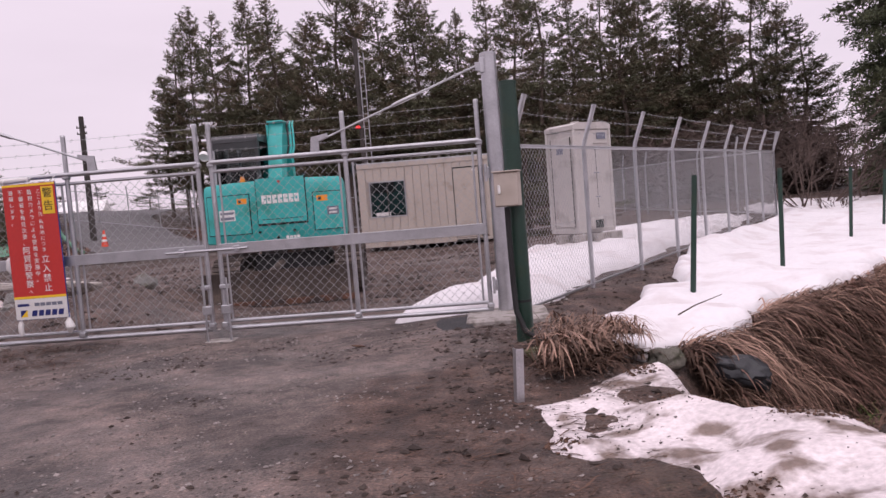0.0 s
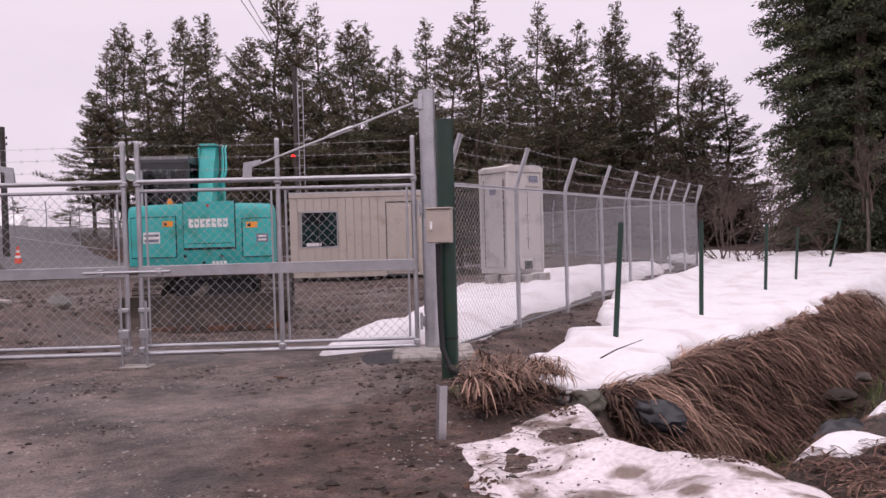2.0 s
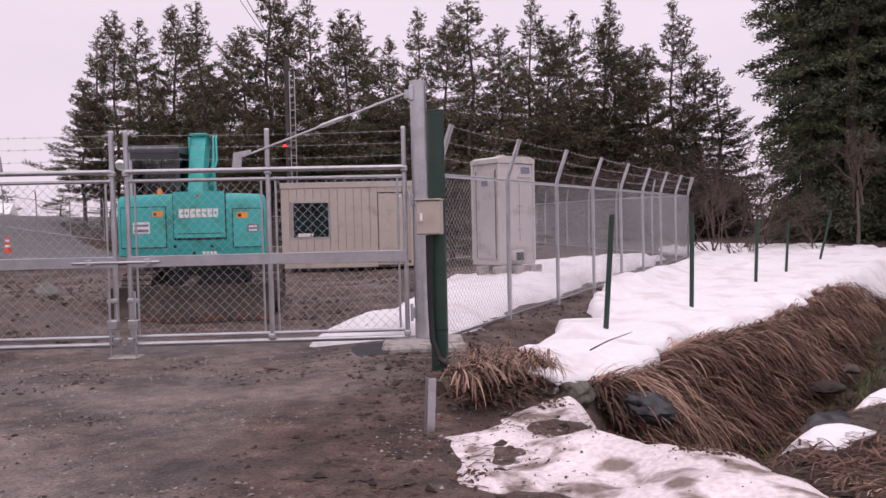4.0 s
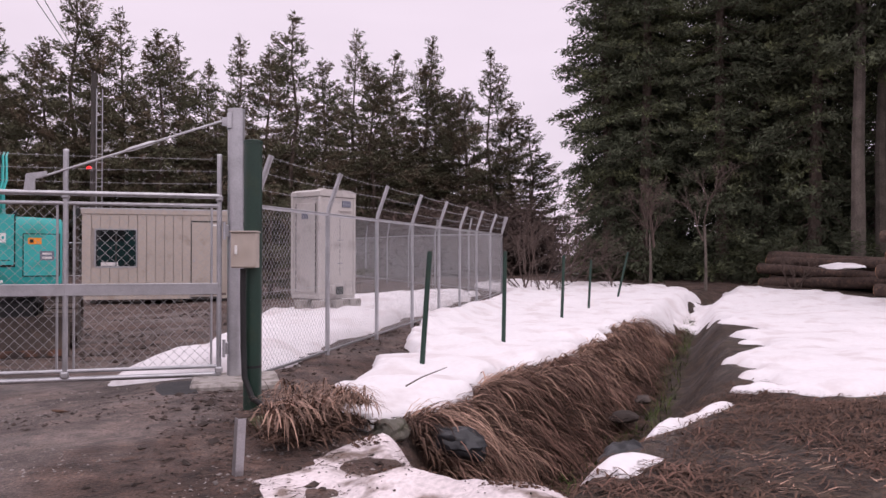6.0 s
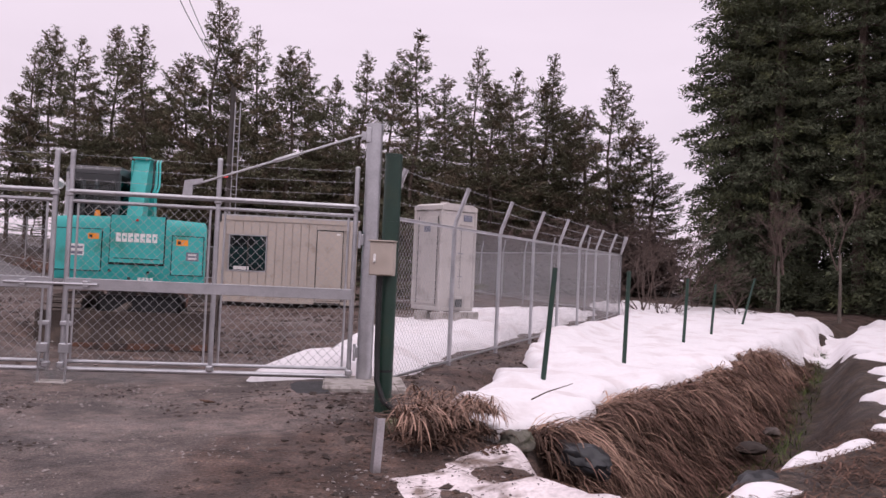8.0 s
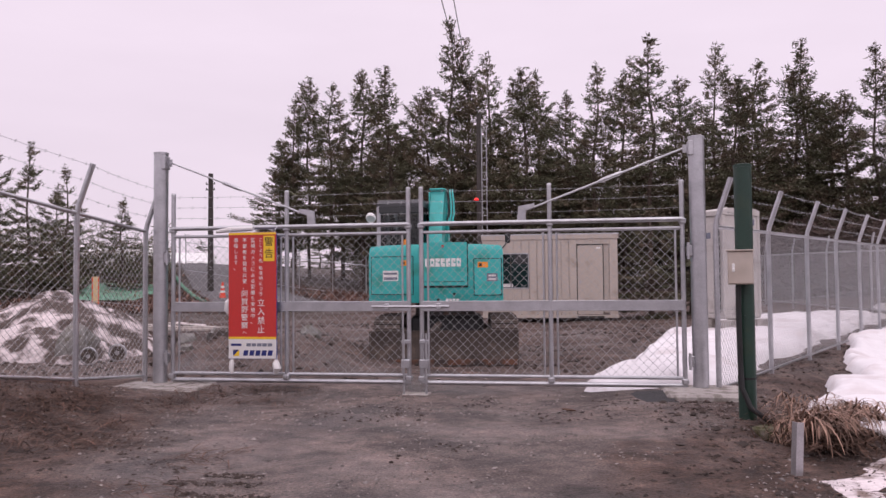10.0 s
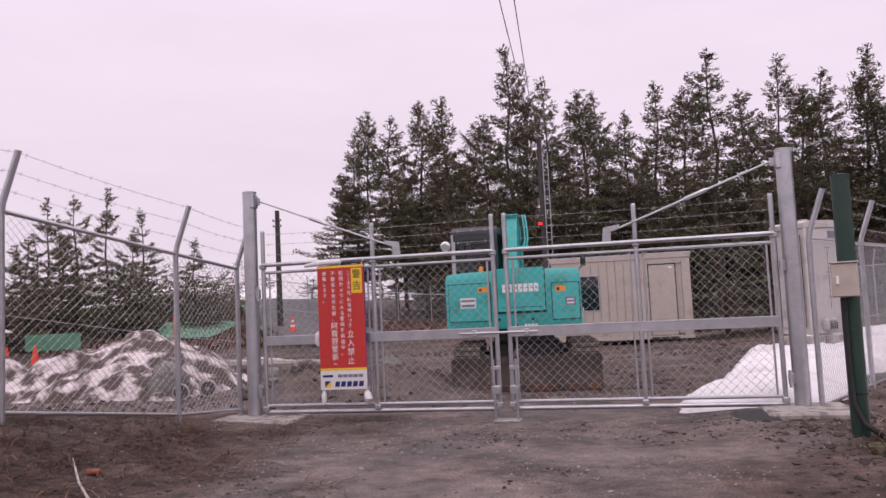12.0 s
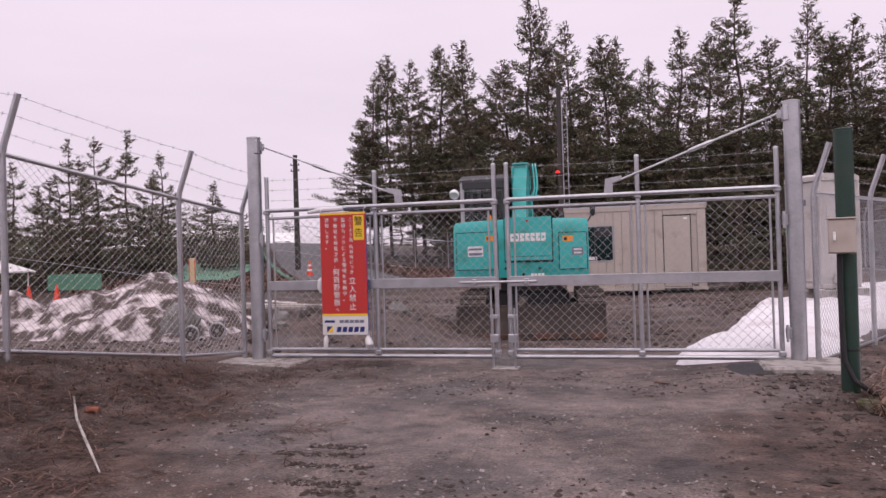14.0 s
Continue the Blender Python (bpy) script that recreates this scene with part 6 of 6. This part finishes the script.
rl = random.Random(3)
LOW_Z, HIGH_Z = gz(22.5, 13.5) + 0.2, gz(20.5, 5.5) + 0.2
k = 0
for row, (count, lift) in enumerate(((4, 0.0), (3, 0.36), (3, 0.7))):
    for i in range(count):
        k += 1
        log(22.6 + 0.42 * i + 0.2 * row, 13.6 + rl.uniform(-0.3, 0.3), LOW_Z + lift + rl.uniform(-0.03, 0.05), 5.6 + rl.uniform(-0.5, 0.5), rl.uniform(0.14, 0.24), -84 + rl.uniform(-6, 6), rl.uniform(-3, 3), k)
for row in range(7):
    for i in range(3):
        k += 1
        log(20.3 + 0.44 * i + 0.1 * row, 5.6 + rl.uniform(-0.25, 0.25), HIGH_Z + 0.36 * row + rl.uniform(-0.04, 0.06), 4.2 + rl.uniform(-0.4, 0.4), rl.uniform(0.14, 0.25), -86 + rl.uniform(-9, 9), rl.uniform(-6, 6), k)
for row in range(5):
    for i in range(2):
        k += 1
        log(22.4 + 0.44 * i, 8.8 + rl.uniform(-0.25, 0.25), HIGH_Z + 0.4 * row + rl.uniform(-0.04, 0.06), 3.4, rl.uniform(0.17, 0.22), -82 + rl.uniform(-8, 8), rl.uniform(-5, 5), k)

put("snow_lump", lump((0.25, 0.8, 0.07), 77, 0.4), SNOW, "small patch of snow lying on the stacked logs", "snow", pose(22.3, 12.4, LOW_Z + 0.6, 0, -18, 6))

# ---- yard clutter, road and far things ----
def ribbon(points, width, lift):
    vs, fs = [], []
    pts = [Vector(p) for p in points]
    for i, p in enumerate(pts):
        d = (pts[min(i + 1, len(pts) - 1)] - pts[max(i - 1, 0)]).normalized()
        s = Vector((-d.y, d.x))
        for j in range(7):
            q = p + s * width * (j / 6 - 0.5)
            vs.append((q.x, q.y, gz(q.x, q.y) + lift))
    for i in range(len(pts) - 1):
        fs += [(i * 7 + j, i * 7 + j + 1, i * 7 + j + 8, i * 7 + j + 7) for j in range(6)]
    return Mesh().add(vs, fs)


line = []
for (ax, ay), (bx, by) in zip([(-7.6, 19), (-10.1, 22.5), (-15.6, 31), (-21.5, 41), (-25, 52)], [(-10.1, 22.5), (-15.6, 31), (-21.5, 41), (-25, 52), (-27, 62)]):
    line += [(ax + (bx - ax) * k / 10, ay + (by - ay) * k / 10) for k in range(10)]
tagged(part("road", ribbon(line, 5.0, 0.06), ASPHALT), "grey asphalt road climbing the slope", "road", kind="structure")
tagged(part("kerb", Mesh().tube([(x - 5.2, y + 2.6, gz(x - 5.2, y + 2.6) + 0.1) for x, y in line[4:30]], 0.09, 6), NET), "pale green netting roll along the road edge", "netting")


def road_cone(x, y, size, banded):
    z = gz(x, y)
    t = thing("traffic_cone", "orange traffic cone with white bands" if banded else "orange plastic traffic cone", "cone", "traffic cones", pose(x, y, z))
    t.scale = (size, size, size)
    part("base", Mesh().box((0, 0, 0.02), (0.38, 0.38, 0.04), 0.01), CONE, t)
    part("cone", Mesh().tube([(0, 0, 0.04), (0, 0, 0.7)], [0.14, 0.03], 12), CONE, t)
    if banded:
        for zz in (0.25, 0.45):
            part("band", Mesh().tube([(0, 0, zz), (0, 0, zz + 0.09)], [0.146 - 0.167 * (zz - 0.04), 0.131 - 0.167 * (zz - 0.04)], 12), WHITE, t)


for x, y, s, b in ((-16.1, 9.2, 1.15, False), (-18.5, 12.7, 1.0, False), (-18.0, 13.4, 1.0, False), (-14.35, 26.0, 1.15, True)):
    road_cone(x, y, s, b)
tent = thing("canopy_tent", "white canopy roof on thin legs", "canopy", "", pose(-25.3, 16.0, gz(-25.3, 16.0)))
zt = 1.1 - gz(-25.3, 16.0)
part("roof", Mesh().add([(-2.4, -1.8, zt), (2.4, -1.8, zt), (2.4, 1.8, zt), (-2.4, 1.8, zt), (-0.6, 0, zt + 1.0), (0.3, 0, zt + 1.0), (-2.4, -1.8, zt - 0.06), (2.4, -1.8, zt - 0.06), (2.4, 1.8, zt - 0.06), (-2.4, 1.8, zt - 0.06)],
     [(0, 1, 5, 4), (1, 2, 5), (2, 3, 4, 5), (3, 0, 4), (6, 7, 1, 0), (7, 8, 2, 1), (8, 9, 3, 2), (9, 6, 0, 3), (9, 8, 7, 6)]), OFFWHITE, tent)
for x in (-2.2, 2.2):
    for y in (-1.6, 1.6):
        part("leg", Mesh().tube([(x, y, -0.1), (x, y, zt)], 0.03, 6), WHITE, tent)
put("net_panel", Mesh().box((0, 0, 0.3), (2.1, 0.05, 0.62), 0.01), NET, "low green netted panel behind the snow heap", "panel", pose(-19.9, 16.5, 0.32, 0, 0, 14))
put("slope_netting", ribbon([(-17.0, 21.4), (-17.8, 24), (-18.6, 26.5), (-19.8, 29)], 3.6, 0.12), NET, "green netting spread over the embankment", "netting", pose(-1.2, 0, 0.1))
t = thing("marker_board", "pale yellow board with red edges on a black post", "sign", "", pose(-10.9, 10.6, gz(-10.9, 10.6)))
part("panel", Mesh().box((0, 0, 0.98), (0.2, 0.03, 0.95), 0.01), mat("pale_yellow", (0.62, 0.50, 0.28), 0.6, 0, 0.1, 4), t)
for x in (-0.09, 0.09):
    part("edge", Mesh().box((x, -0.018, 0.98), (0.025, 0.008, 0.93)), CONE, t)
part("stand", Mesh().tube([(0, 0.02, -0.1), (0, 0.02, 0.6)], 0.04, 8), BLACK, t)
for k, (a, b) in enumerate((((-9.5, 10.6), (-4.5, 5.0)), ((-9.0, 9.4), (-4.2, 4.5)), ((-8.4, 8.6), (-4.0, 4.2)), ((-9.0, 11.0), (-4.4, 5.9)))):
    za, zb = gz(*a) + 0.16, gz(*b) + 0.3
    d = Vector((b[0] - a[0], b[1] - a[1], zb - za))
    pl = put("plank", Mesh().box((0, 0, 0), (d.length, 0.16, 0.05), 0.006), WOODPALE, "long weathered pale board lying on the rubble", "plank", Matrix.Translation(((a[0] + b[0]) / 2, (a[1] + b[1]) / 2, (za + zb) / 2)) @ d.to_track_quat("X", "Z").to_matrix().to_4x4(), "pale boards")
for k, (x, y, s) in enumerate(((-4.4, 4.3, 0.24), (-4.0, 3.7, 0.3), (-4.9, 4.1, 0.2), (-3.5, 4.2, 0.26), (-4.5, 3.3, 0.16), (-3.1, 3.0, 0.15), (-2.6, 3.9, 0.2))):
    put("rubble_piece", lump((s, s * 0.8, s * 0.7), 30 + k, 0.5, 2), (ROCK, MUDSTEEL)[k % 2], "broken lump of concrete and earth", "rubble", pose(x, y, gz(x, y) + s * 0.35, 10 * k, 0, 40 * k), "rubble")
put("concrete_lump", lump((0.32, 0.25, 0.36), 41, 0.45, 2), ROCK, "grey broken concrete block by the snow heap", "concrete", pose(-6.1, 2.7, gz(-6.1, 2.7) + 0.25, 0, 14, 30))
for x, y in ((-5.25, 2.5), (-5.65, 2.35)):
    t = thing("cable_reel", "small grey spoked reel on the ground", "reel", "reels", pose(x, y, gz(x, y) + 0.13, 90, 0, 12))
    t.scale = (0.55, 0.55, 0.55)
    part("rim", Mesh().tube([(0.24 * math.cos(a), 0.24 * math.sin(a), 0) for a in [k * math.pi / 12 for k in range(25)]], 0.025, 6), GALV, t)
    part("disc", Mesh().tube([(0, 0, -0.02), (0, 0, 0.02)], 0.2, 16), MUDSTEEL, t)
    part("hub", Mesh().tube([(0, 0, -0.06), (0, 0, 0.06)], 0.06, 10), GALV, t)
for x, y, w, z, turn in ((-40, 57.5, 9, 3.5, 12), (-36.0, 64, 5, 3.0, 18)):
    g = gz(x, y)
    t = thing("greenhouse", "long low building with a white roof on the far slope", "building", "far buildings", pose(x, y, g, 0, 0, turn))
    part("wall", Mesh().box((0, 0, (z - g) / 2), (w, 5, z - g), 0.02), OFFWHITE, t)
    part("roof", Mesh().profile([(-2.7, z - g), (2.7, z - g), (0, z - g + 1.1)], "x", -w / 2 - 0.3, w / 2 + 0.3), WHITE, t)
    for k in range(5):
        part("window", Mesh().box((-w / 2 + w * (k + 0.5) / 5, -2.51, (z - g) * 0.6), (w / 9, 0.03, 0.6)), GLASS, t)
